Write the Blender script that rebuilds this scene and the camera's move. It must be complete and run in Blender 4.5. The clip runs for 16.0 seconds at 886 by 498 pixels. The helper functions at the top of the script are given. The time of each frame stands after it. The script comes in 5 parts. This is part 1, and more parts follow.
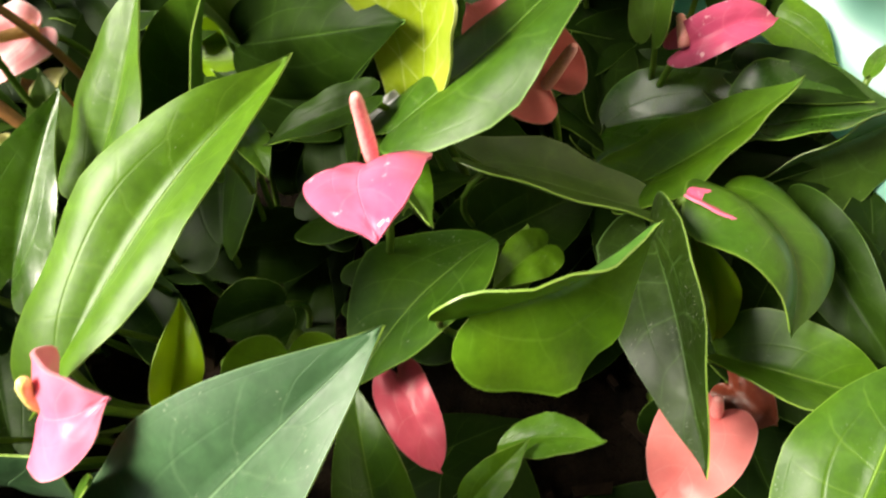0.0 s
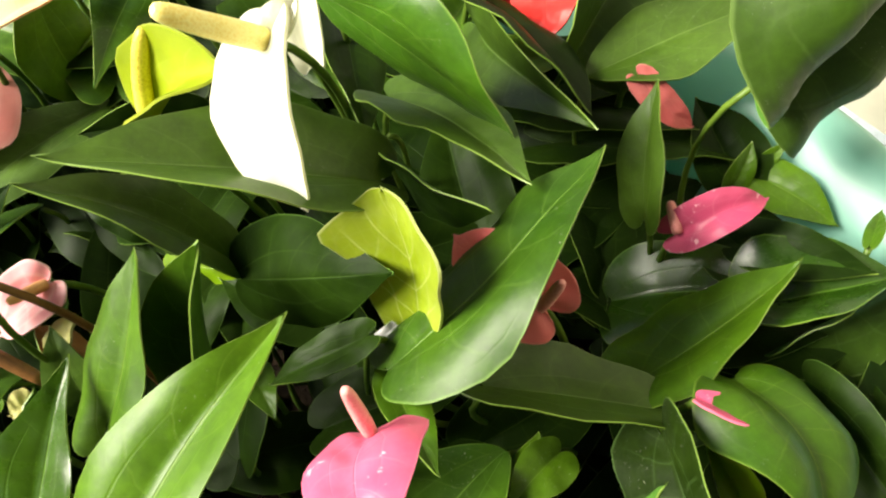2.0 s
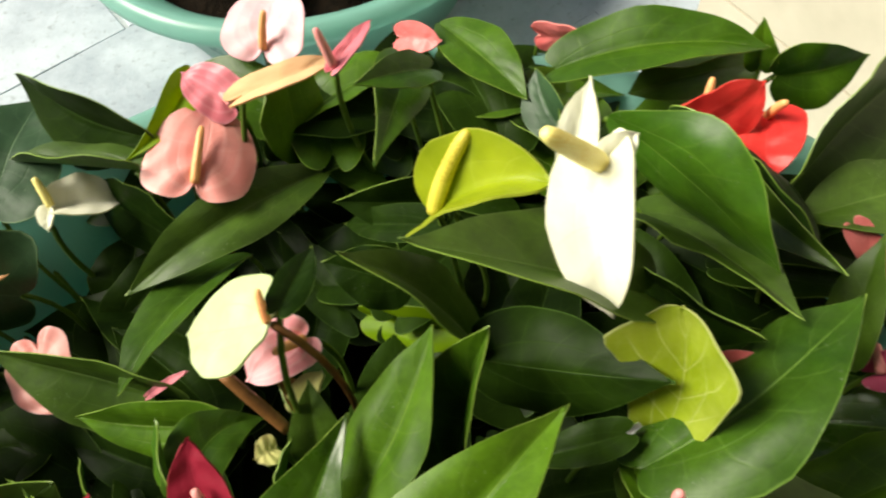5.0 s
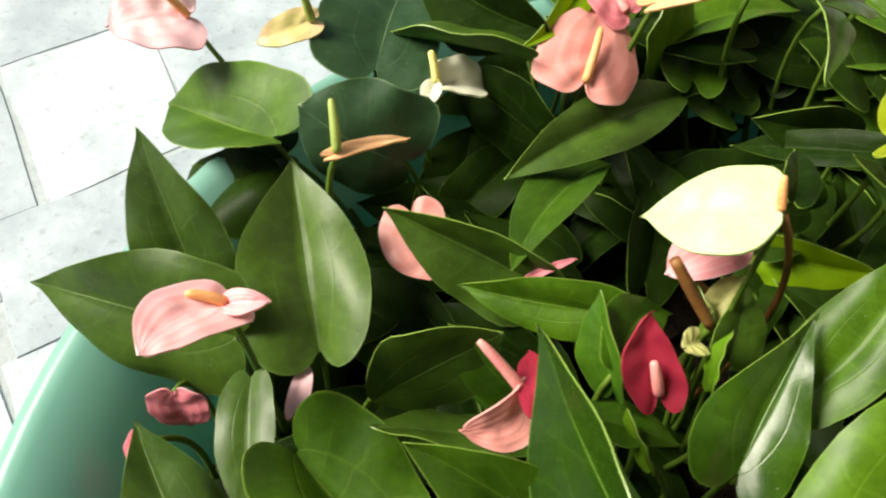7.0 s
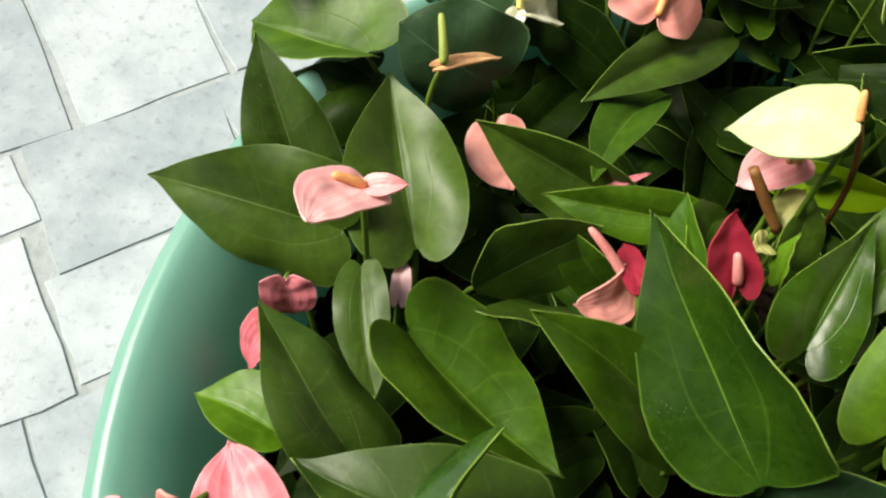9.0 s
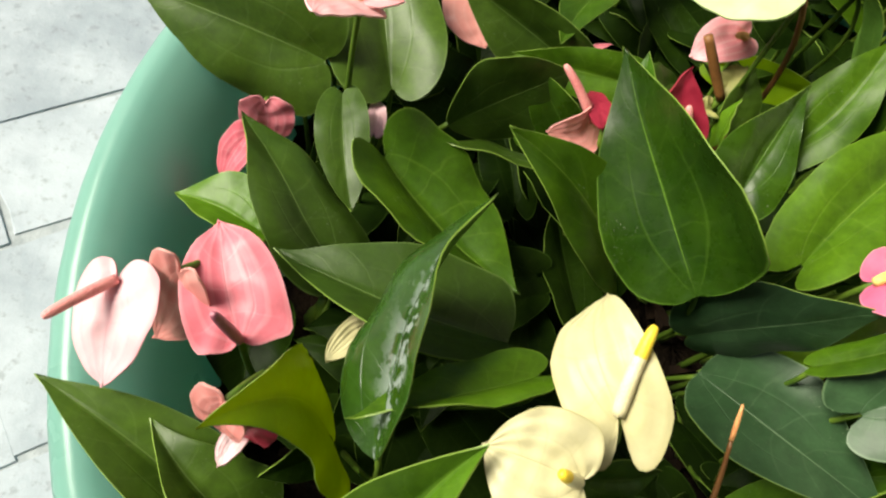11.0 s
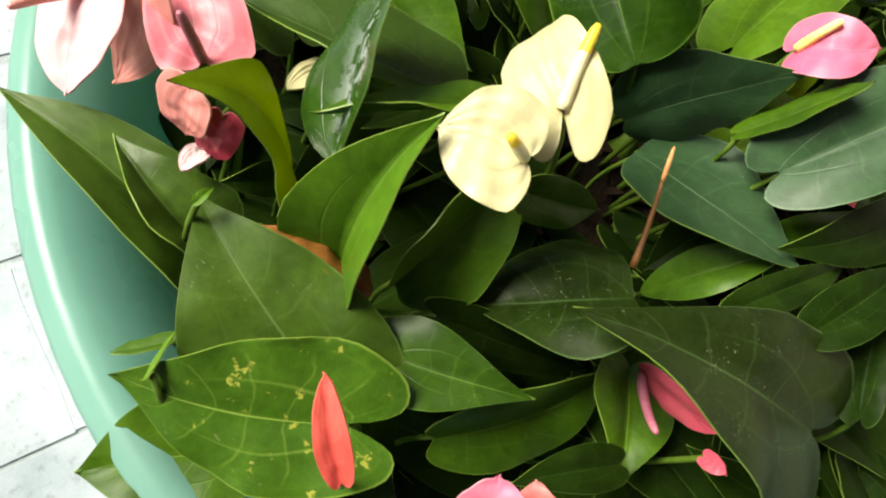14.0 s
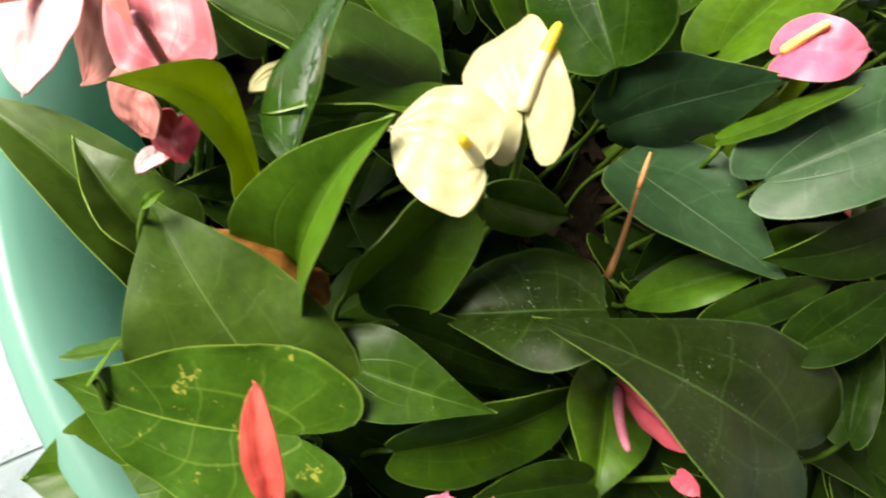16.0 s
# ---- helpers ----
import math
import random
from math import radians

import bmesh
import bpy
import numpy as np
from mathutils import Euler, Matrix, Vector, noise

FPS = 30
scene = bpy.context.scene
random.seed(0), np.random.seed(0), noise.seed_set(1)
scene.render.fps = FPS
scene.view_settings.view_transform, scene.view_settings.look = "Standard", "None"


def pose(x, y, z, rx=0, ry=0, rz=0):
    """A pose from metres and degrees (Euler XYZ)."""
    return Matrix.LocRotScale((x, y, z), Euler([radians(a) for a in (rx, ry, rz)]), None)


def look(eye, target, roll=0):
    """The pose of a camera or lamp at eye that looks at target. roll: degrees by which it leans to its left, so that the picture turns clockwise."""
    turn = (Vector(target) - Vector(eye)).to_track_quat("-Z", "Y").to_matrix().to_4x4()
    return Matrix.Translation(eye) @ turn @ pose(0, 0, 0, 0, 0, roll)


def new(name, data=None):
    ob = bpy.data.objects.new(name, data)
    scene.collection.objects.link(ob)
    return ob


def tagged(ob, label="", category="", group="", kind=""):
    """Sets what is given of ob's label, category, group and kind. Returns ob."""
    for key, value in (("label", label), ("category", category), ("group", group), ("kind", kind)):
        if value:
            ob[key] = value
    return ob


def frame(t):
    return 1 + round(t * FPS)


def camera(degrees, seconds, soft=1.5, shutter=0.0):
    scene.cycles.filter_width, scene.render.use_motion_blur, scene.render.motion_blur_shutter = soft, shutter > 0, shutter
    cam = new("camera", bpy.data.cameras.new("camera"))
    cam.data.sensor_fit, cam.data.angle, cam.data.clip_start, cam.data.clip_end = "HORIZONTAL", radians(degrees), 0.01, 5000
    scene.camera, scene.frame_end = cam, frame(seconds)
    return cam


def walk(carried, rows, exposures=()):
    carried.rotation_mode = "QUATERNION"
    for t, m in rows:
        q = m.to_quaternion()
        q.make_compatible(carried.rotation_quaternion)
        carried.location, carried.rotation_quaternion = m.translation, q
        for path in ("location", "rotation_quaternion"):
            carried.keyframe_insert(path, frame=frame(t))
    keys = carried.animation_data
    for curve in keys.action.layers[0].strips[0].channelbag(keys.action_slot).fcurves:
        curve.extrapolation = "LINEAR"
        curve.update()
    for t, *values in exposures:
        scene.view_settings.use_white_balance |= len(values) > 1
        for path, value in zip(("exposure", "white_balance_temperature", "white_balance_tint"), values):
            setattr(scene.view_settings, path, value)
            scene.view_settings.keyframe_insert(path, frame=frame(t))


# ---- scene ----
cam = camera(62.2, 16.0, 2.2, 0.5)
PATH = [
    (0, 0.1525, -0.0558, 0.6453, 19.35, 3.94, -0.29),
    (0.5, 0.1645, -0.0375, 0.6448, 20.47, 5.15, -1.49),
    (1, 0.1690, -0.0130, 0.6642, 22.99, 7.32, -3.25),
    (1.5, 0.1694, 0.0024, 0.6771, 24.43, 7.61, -4.05),
    (2, 0.1718, 0.0094, 0.6712, 23.78, 8.24, -4.35),
    (2.5, 0.1648, 0.0095, 0.6856, 27.07, 8.69, -2.67),
    (3, 0.1644, 0.0128, 0.6877, 27.17, 9.43, -2.84),
    (3.2, 0.1666, 0.0117, 0.6898, 27.29, 10.07, -3.09),
    (5.3, 0.0191, 0.0103, 0.7200, 29.78, 2.03, 3.46),
    (5.5, 0.0010, 0.0058, 0.7154, 29.02, 1.16, 4.12),
    (6, -0.0689, -0.0178, 0.7149, 28.31, -0.13, 7.57),
    (6.5, -0.1290, -0.0452, 0.7115, 28.74, 0.48, 10.26),
    (7, -0.1642, -0.0608, 0.7103, 28.52, 0.29, 11.87),
    (7.5, -0.1854, -0.0667, 0.7239, 28.50, -0.35, 11.63),
    (8, -0.2161, -0.0913, 0.7179, 27.57, -2.21, 12.00),
    (8.5, -0.2314, -0.1083, 0.7153, 26.10, -3.81, 12.06),
    (9, -0.2346, -0.1325, 0.7248, 26.37, -3.76, 12.03),
    (9.2, -0.2311, -0.1429, 0.7292, 26.27, -3.09, 12.00),
    (11.3, -0.2541, -0.2274, 0.7112, 22.77, -12.73, 13.34),
    (11.5, -0.2507, -0.2291, 0.7125, 22.59, -12.51, 13.24),
    (12, -0.2384, -0.2455, 0.7133, 23.17, -13.50, 12.93),
    (12.5, -0.2303, -0.2691, 0.7130, 22.08, -14.27, 13.01),
    (13, -0.2272, -0.3021, 0.7018, 20.84, -15.67, 13.11),
    (13.5, -0.2246, -0.3223, 0.6929, 20.39, -16.00, 13.03),
    (14, -0.2253, -0.3379, 0.6865, 20.90, -16.81, 12.82),
    (14.5, -0.2248, -0.3347, 0.6854, 20.97, -16.77, 12.85),
    (15, -0.2181, -0.3344, 0.6811, 21.83, -16.41, 12.07),
    (15.5, -0.2207, -0.3338, 0.6772, 22.32, -16.46, 12.99),
    (16, -0.1930, -0.3279, 0.6840, 21.40, -15.05, 14.17),
]
EXPOSURES = [(0, 1.62, 7000, 5), (1, 1.80, 7000, 5), (1.5, 1.70, 7000, 5), (3, 1.12, 7000, 6), (5.5, 0.72, 7000, 6), (6.5, 0.92, 7000, 6), (7.5, 0.82, 7000, 6), (8.2, 0.68, 7000, 6), (9, 0.66, 7000, 6), (13, 0.65, 7000, 6), (14, 0.86, 7000, 6), (16, 1.0, 7000, 6)]
walk(cam, [(t, pose(*p)) for t, *p in PATH], EXPOSURES)

# ---- world, sun and exposure ----
world = bpy.data.worlds.new("world")
scene.world = world
world.use_nodes = True
wn = world.node_tree.nodes
sky = wn.new("ShaderNodeTexSky")
sky.sky_type, sky.sun_disc = "NISHITA", False
sky.sun_elevation, sky.sun_rotation = radians(43), radians(-88)
sky.air_density, sky.dust_density = 1.0, 3.0
wn["Background"].inputs["Strength"].default_value = 0.05
world.node_tree.links.new(sky.outputs["Color"], wn["Background"].inputs["Color"])
sun = new("sun", bpy.data.lights.new("sun", "SUN"))
sun.data.energy, sun.data.angle, sun.data.color = 4.6, radians(30), (1.0, 0.96, 0.88)
sun.matrix_world = look((-3.0, 0.1, 2.8), (0, 0, 0))

# ---- materials ----


def material(name, rough=0.5, spec=0.5, coat=0.0):
    m = bpy.data.materials.new(name)
    m.use_nodes = True
    t = m.node_tree
    b = t.nodes["Principled BSDF"]
    b.inputs["Roughness"].default_value = rough
    b.inputs["Specular IOR Level"].default_value = spec
    b.inputs["Coat Weight"].default_value = coat
    b.inputs["Coat Roughness"].default_value = 0.2
    return m, t, b


def node(t, kind, inputs=(), operation="", data_type="", interpolation_type="", feature="", vector_type=""):
    n = t.nodes.new(kind)
    if operation:
        n.operation = operation
    if data_type:
        n.data_type = data_type
    if interpolation_type:
        n.interpolation_type = interpolation_type
    if feature:
        n.feature = feature
    if vector_type:
        n.vector_type = vector_type
    for key, value in inputs:
        if isinstance(value, bpy.types.NodeSocket):
            t.links.new(value, n.inputs[key])
        else:
            n.inputs[key].default_value = value
    return n


def maths(t, op, a, b=0.0, c=0.0):
    return node(t, "ShaderNodeMath", ((0, a), (1, b), (2, c)), operation=op).outputs[0]


def mix(t, fac, a, b):
    n = node(t, "ShaderNodeMix", ((0, fac), (6, a), (7, b)), data_type="RGBA")
    return n.outputs[2]


def ramp(t, fac, lo, hi):
    return node(t, "ShaderNodeMapRange", (("Value", fac), ("From Min", lo), ("From Max", hi)), interpolation_type="SMOOTHSTEP").outputs[0]


def noise_tex(t, scale, detail=3.0, coords=None, rough=0.55):
    given = (("Scale", scale), ("Detail", detail), ("Roughness", rough))
    n = node(t, "ShaderNodeTexNoise", given)
    if coords is not None:
        t.links.new(coords, n.inputs["Vector"])
    return n.outputs["Fac"]


def rgb(r, g, b):
    return (r, g, b, 1.0)


def bump(t, b, height, strength=0.3, distance=0.001):
    n = node(t, "ShaderNodeBump", (("Height", height), ("Strength", strength), ("Distance", distance)))
    t.links.new(n.outputs[0], b.inputs["Normal"])


def see_through(m, t, b, colour, amount):
    """Light that passes through a thin blade."""
    out = t.nodes["Material Output"]
    tr = node(t, "ShaderNodeBsdfTranslucent", (("Color", colour),))
    mx = node(t, "ShaderNodeMixShader", (("Fac", amount), (1, b.outputs[0]), (2, tr.outputs[0])))
    t.links.new(mx.outputs[0], out.inputs["Surface"])


def blade_material(name, low, high, vein, glow, rough=0.32, veins=7.0, vein_amount=0.09, rib=0.42, spots=None, dust=0.0, through_amount=0.09, ridge=0.5, coat=0.0, quilt=0.10, spec=0.22, ripple=0.9, arcs=0.12, pleat=0.0, glint=None, mottle=1.0):
    """A leaf's or a spathe's face: UV x runs across from edge to edge, UV y from the stalk to the point."""
    m, t, b = material(name, rough, spec, coat)
    uv = node(t, "ShaderNodeUVMap").outputs[0]
    sep = node(t, "ShaderNodeSeparateXYZ", ((0, uv),))
    c = maths(t, "ABSOLUTE", maths(t, "MULTIPLY_ADD", sep.outputs[0], 2.0, -1.0))
    along = sep.outputs[1]
    obj = node(t, "ShaderNodeTexCoord").outputs["Object"]
    rand = node(t, "ShaderNodeObjectInfo").outputs["Random"]
    shift = node(t, "ShaderNodeVectorMath", ((0, obj), (1, node(t, "ShaderNodeCombineXYZ", ((0, maths(t, "MULTIPLY", rand, 7.0)), (1, rand))).outputs[0])), operation="ADD").outputs[0]
    big = noise_tex(t, 28.0, 3.0, shift)
    fine = noise_tex(t, 420.0, 3.0, shift)
    base = mix(t, ramp(t, maths(t, "MULTIPLY_ADD", rand, 0.35, maths(t, "MULTIPLY", big, 0.9)), 0.35, 1.0), low, high)
    blotch = maths(t, "MULTIPLY_ADD", noise_tex(t, 130.0, 4.0, shift, 0.65), 0.9, maths(t, "MULTIPLY", fine, 0.35))
    base = node(t, "ShaderNodeVectorMath", ((0, base), (3, maths(t, "MULTIPLY_ADD", blotch, mottle, 1.0 - 0.62 * mottle))), operation="SCALE").outputs[0]
    mid = maths(t, "SUBTRACT", 1.0, ramp(t, c, 0.004, 0.024))
    wob = noise_tex(t, 60.0, 2.0, shift)
    wave = maths(t, "SINE", maths(t, "MULTIPLY", maths(t, "MULTIPLY_ADD", c, -0.20, maths(t, "MULTIPLY_ADD", wob, 0.05, along)), veins * 6.2832))
    side = maths(t, "MULTIPLY", ramp(t, wave, 0.965, 1.0), ramp(t, maths(t, "SUBTRACT", 1.0, c), 0.03, 0.4))
    cell = node(t, "ShaderNodeTexVoronoi", (("Vector", shift), ("Scale", 170.0)), feature="DISTANCE_TO_EDGE").outputs["Distance"]
    net = maths(t, "SUBTRACT", 1.0, ramp(t, cell, 0.0, 0.12))
    col = mix(t, maths(t, "MULTIPLY", net, vein_amount * 0.18), base, vein)
    col = mix(t, maths(t, "MULTIPLY", side, vein_amount), col, vein)
    bow = maths(t, "MULTIPLY", maths(t, "SUBTRACT", 1.0, ramp(t, maths(t, "ABSOLUTE", maths(t, "SUBTRACT", c, 0.44)), 0.004, 0.030)), maths(t, "SUBTRACT", 1.0, ramp(t, along, 0.30, 0.85)))
    rimline = maths(t, "SUBTRACT", 1.0, ramp(t, maths(t, "ABSOLUTE", maths(t, "SUBTRACT", c, 0.86)), 0.003, 0.020))
    arc = maths(t, "MAXIMUM", bow, maths(t, "MULTIPLY", rimline, 0.15))
    col = mix(t, maths(t, "MULTIPLY", arc, arcs), col, vein)
    col = mix(t, maths(t, "MULTIPLY", mid, rib), col, vein)
    edge = ramp(t, c, 0.970, 0.995)
    col = mix(t, maths(t, "MULTIPLY", edge, 0.55), col, vein)
    if spots is not None:
        s = ramp(t, noise_tex(t, 95.0, 4.0, shift, 0.7), 0.61, 0.67)
        col = mix(t, s, col, spots)
    if dust > 0.95:
        scratch = node(t, "ShaderNodeMapping", (("Vector", shift), ("Rotation", (0.4, 0.2, 0.7)), ("Scale", (260.0, 1500.0, 500.0))), vector_type="POINT").outputs[0]
        sc = maths(t, "MULTIPLY", ramp(t, noise_tex(t, 1.0, 2.0, scratch), 0.66, 0.74), ramp(t, noise_tex(t, 45.0, 2.0, shift), 0.48, 0.62))
        col = mix(t, maths(t, "MULTIPLY", sc, 0.5), col, rgb(0.36, 0.40, 0.30))
    if dust > 0:
        d = maths(t, "MULTIPLY", ramp(t, noise_tex(t, 700.0, 2.0, shift, 0.7), 0.645, 0.73), ramp(t, noise_tex(t, 36.0, 3.0, shift), 0.50, 0.70))
        film = ramp(t, noise_tex(t, 55.0, 5.0, shift, 0.7), 0.45, 0.8)
        col = mix(t, maths(t, "MULTIPLY", maths(t, "MAXIMUM", d, maths(t, "MULTIPLY", film, 0.025)), dust), col, rgb(0.36, 0.40, 0.28))
        t.links.new(maths(t, "MULTIPLY_ADD", film, 0.22 * dust, rough), b.inputs["Roughness"])
    crest = maths(t, "SINE", maths(t, "MULTIPLY", maths(t, "MULTIPLY_ADD", wob, 0.12, c), 20.0))
    if pleat > 0.1:
        col = mix(t, maths(t, "MULTIPLY", ramp(t, crest, 0.2, 1.0), 0.12 if pleat > 0.2 else 2.4 * pleat), col, vein)
    # pale patches paint the wet film's sky reflections into the colour
    if glint is not None:
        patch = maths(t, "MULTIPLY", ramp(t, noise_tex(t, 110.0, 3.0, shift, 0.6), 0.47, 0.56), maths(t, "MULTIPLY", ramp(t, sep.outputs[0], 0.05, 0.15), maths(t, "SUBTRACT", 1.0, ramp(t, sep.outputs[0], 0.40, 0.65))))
        col = mix(t, maths(t, "MULTIPLY", patch, 0.55), col, glint)
    t.links.new(col, b.inputs["Base Color"])
    folds = maths(t, "MULTIPLY", crest, pleat)
    h = maths(t, "ADD", maths(t, "MULTIPLY_ADD", maths(t, "MAXIMUM", maths(t, "MULTIPLY_ADD", side, 0.12, mid), maths(t, "MULTIPLY", arc, 0.5)), -ridge, folds), maths(t, "MULTIPLY_ADD", big, ripple, maths(t, "MULTIPLY", maths(t, "MULTIPLY", wave, ramp(t, maths(t, "SUBTRACT", 1.0, c), 0.0, 0.5)), quilt)))
    bump(t, b, maths(t, "ADD", h, maths(t, "MULTIPLY", fine, 0.12)), 0.45, 0.0012)
    see_through(m, t, b, glow, through_amount)
    return m


LEAF_TOP = {
    "mature": blade_material("mature_leaf", rgb(0.026, 0.068, 0.0030), rgb(0.070, 0.150, 0.0060), rgb(0.15, 0.25, 0.03), rgb(0.14, 0.34, 0.01), 0.38, dust=0.4, vein_amount=0.14, rib=0.6),
    # darkened green: shade between the leaves is put into this colour
    "deep_shade": blade_material("deep_shade_leaf", rgb(0.0060, 0.016, 0.0014), rgb(0.016, 0.036, 0.0030), rgb(0.06, 0.12, 0.02), rgb(0.05, 0.16, 0.01), 0.42, dust=0.2, vein_amount=0.10, spec=0.06),
    "glossy": blade_material("glossy_leaf", rgb(0.013, 0.040, 0.0025), rgb(0.034, 0.082, 0.0045), rgb(0.12, 0.24, 0.03), rgb(0.08, 0.24, 0.01), 0.27, dust=0.5, vein_amount=0.06, coat=0.12, quilt=0.10, arcs=0.15, rib=0.65, spec=0.30),
    # mature leaf's green turned down, shade included in the colour
    "shade_green": blade_material("shade_green_leaf", rgb(0.016, 0.046, 0.0030), rgb(0.042, 0.095, 0.0060), rgb(0.14, 0.25, 0.04), rgb(0.08, 0.26, 0.01), 0.38, dust=0.6, vein_amount=0.12, rib=0.6, spec=0.2),
    # lighter green leaf; its colour also stands for sheen
    "bright": blade_material("bright_sheen_leaf", rgb(0.032, 0.090, 0.006), rgb(0.078, 0.170, 0.010), rgb(0.18, 0.31, 0.04), rgb(0.20, 0.42, 0.02), 0.34, dust=0.4),
    "olive": blade_material("dull_green_leaf", rgb(0.027, 0.060, 0.0045), rgb(0.057, 0.112, 0.009), rgb(0.13, 0.21, 0.05), rgb(0.12, 0.26, 0.02), 0.43, dust=0.5, vein_amount=0.12, rib=0.6, spec=0.34),
    # dust and scratches on a green darkened to hold the near end's shade
    "dusty_shade": blade_material("dusty_shade_leaf", rgb(0.0075, 0.017, 0.0018), rgb(0.019, 0.038, 0.0036), rgb(0.10, 0.19, 0.05), rgb(0.05, 0.16, 0.01), 0.36, dust=1.0, vein_amount=0.14, spec=0.15),
    "fresh": blade_material("fresh_leaf", rgb(0.062, 0.145, 0.006), rgb(0.115, 0.225, 0.010), rgb(0.22, 0.40, 0.04), rgb(0.28, 0.52, 0.02), 0.36, dust=0.3),
    "lime": blade_material("young_leaf", rgb(0.14, 0.26, 0.005), rgb(0.25, 0.40, 0.010), rgb(0.42, 0.54, 0.05), rgb(0.55, 0.66, 0.03), 0.38, through_amount=0.5),
    "wet": blade_material("wet_leaf", rgb(0.013, 0.042, 0.004), rgb(0.030, 0.078, 0.008), rgb(0.06, 0.14, 0.04), rgb(0.05, 0.18, 0.01), 0.22, dust=0.9, coat=0.4, ridge=1.0, ripple=4.0, glint=rgb(0.42, 0.48, 0.48)),
    # the sky's blue-grey sheen is put into this leaf's colour
    "blue_sheen": blade_material("blue_sheen_leaf", rgb(0.020, 0.052, 0.019), rgb(0.040, 0.092, 0.036), rgb(0.16, 0.26, 0.13), rgb(0.05, 0.18, 0.04), 0.42, dust=0.5, vein_amount=0.09, arcs=0.06, spec=0.32),
    "spotted": blade_material("spotted_leaf", rgb(0.034, 0.090, 0.006), rgb(0.064, 0.145, 0.010), rgb(0.22, 0.34, 0.05), rgb(0.20, 0.40, 0.02), 0.38, spots=rgb(0.30, 0.32, 0.05), dust=0.4, vein_amount=0.2, arcs=0.3, rib=0.7),
    "dry": blade_material("dry_leaf", rgb(0.12, 0.040, 0.008), rgb(0.36, 0.15, 0.035), rgb(0.48, 0.27, 0.10), rgb(0.3, 0.12, 0.03), 0.4, ridge=1.5, ripple=4.0),
}
LEAF_BACK = blade_material("leaf_underside", rgb(0.055, 0.14, 0.02), rgb(0.09, 0.20, 0.03), rgb(0.2, 0.32, 0.07), rgb(0.16, 0.38, 0.02), 0.5)
EDGE = material("leaf_margin", 0.4)
EDGE[2].inputs["Base Color"].default_value = rgb(0.17, 0.27, 0.04)
SPATHE = {}
for name, low, high, vein in (
    ("magenta", (0.54, 0.055, 0.15), (0.70, 0.13, 0.24), (0.74, 0.22, 0.32)),
    ("coral", (0.66, 0.13, 0.13), (0.82, 0.25, 0.24), (0.84, 0.34, 0.31)),
    ("salmon", (0.70, 0.23, 0.21), (0.82, 0.38, 0.34), (0.84, 0.46, 0.42)),
    ("blush", (0.82, 0.50, 0.54), (0.90, 0.72, 0.74), (0.82, 0.38, 0.44)),
    ("pink", (0.66, 0.13, 0.18), (0.81, 0.26, 0.31), (0.88, 0.42, 0.46)),
    ("pinkbright", (0.74, 0.13, 0.25), (0.86, 0.29, 0.40), (0.90, 0.50, 0.56)),
    ("red", (0.58, 0.022, 0.022), (0.74, 0.06, 0.05), (0.70, 0.08, 0.06)),
    ("scarlet", (0.70, 0.09, 0.075), (0.82, 0.19, 0.15), (0.80, 0.22, 0.18)),
    ("crimson", (0.20, 0.010, 0.026), (0.30, 0.020, 0.042), (0.34, 0.04, 0.06)),
    ("rose", (0.50, 0.05, 0.09), (0.66, 0.11, 0.16), (0.70, 0.22, 0.24)),
    ("rust", (0.16, 0.03, 0.015), (0.26, 0.06, 0.03), (0.3, 0.1, 0.06)),
    ("white", (0.80, 0.79, 0.58), (0.86, 0.86, 0.72), (0.76, 0.80, 0.46)),
    ("cream", (0.60, 0.555, 0.30), (0.70, 0.66, 0.41), (0.50, 0.46, 0.20)),
    ("pale", (0.48, 0.58, 0.29), (0.70, 0.75, 0.52), (0.40, 0.56, 0.18)),
    ("lime", (0.17, 0.24, 0.006), (0.30, 0.36, 0.014), (0.40, 0.46, 0.06)),
    ("peach", (0.84, 0.44, 0.22), (0.90, 0.60, 0.34), (0.86, 0.5, 0.2)),
    ("limepeach", (0.50, 0.52, 0.16), (0.86, 0.52, 0.40), (0.6, 0.6, 0.2)),
    ("softpink", (0.84, 0.30, 0.34), (0.92, 0.52, 0.53), (0.92, 0.66, 0.66)),
    ("funnel", (0.20, 0.27, 0.012), (0.44, 0.50, 0.09), (0.56, 0.60, 0.26)),
    ("pod", (0.50, 0.52, 0.18), (0.66, 0.42, 0.26), (0.6, 0.6, 0.3)),
):
    # magenta's pale spots are highlight dots painted on
    SPATHE[name] = blade_material(name + "_spathe", rgb(*low), rgb(*high), rgb(*vein), rgb(*high), 0.36, veins=5.0, vein_amount=0.08 if name == "pinkbright" else 0.22, rib=0.2, through_amount=0.16, ridge=0.35, quilt=0.15, coat=0.05, arcs=0.06 if name == "pinkbright" else 0.20, ripple=0.2, mottle=0.25, spots=rgb(0.90, 0.50, 0.58) if name == "magenta" else None, pleat=0.12 if name in ("pink", "blush", "softpink", "salmon") else 0.30 if name == "cream" else 0.04)


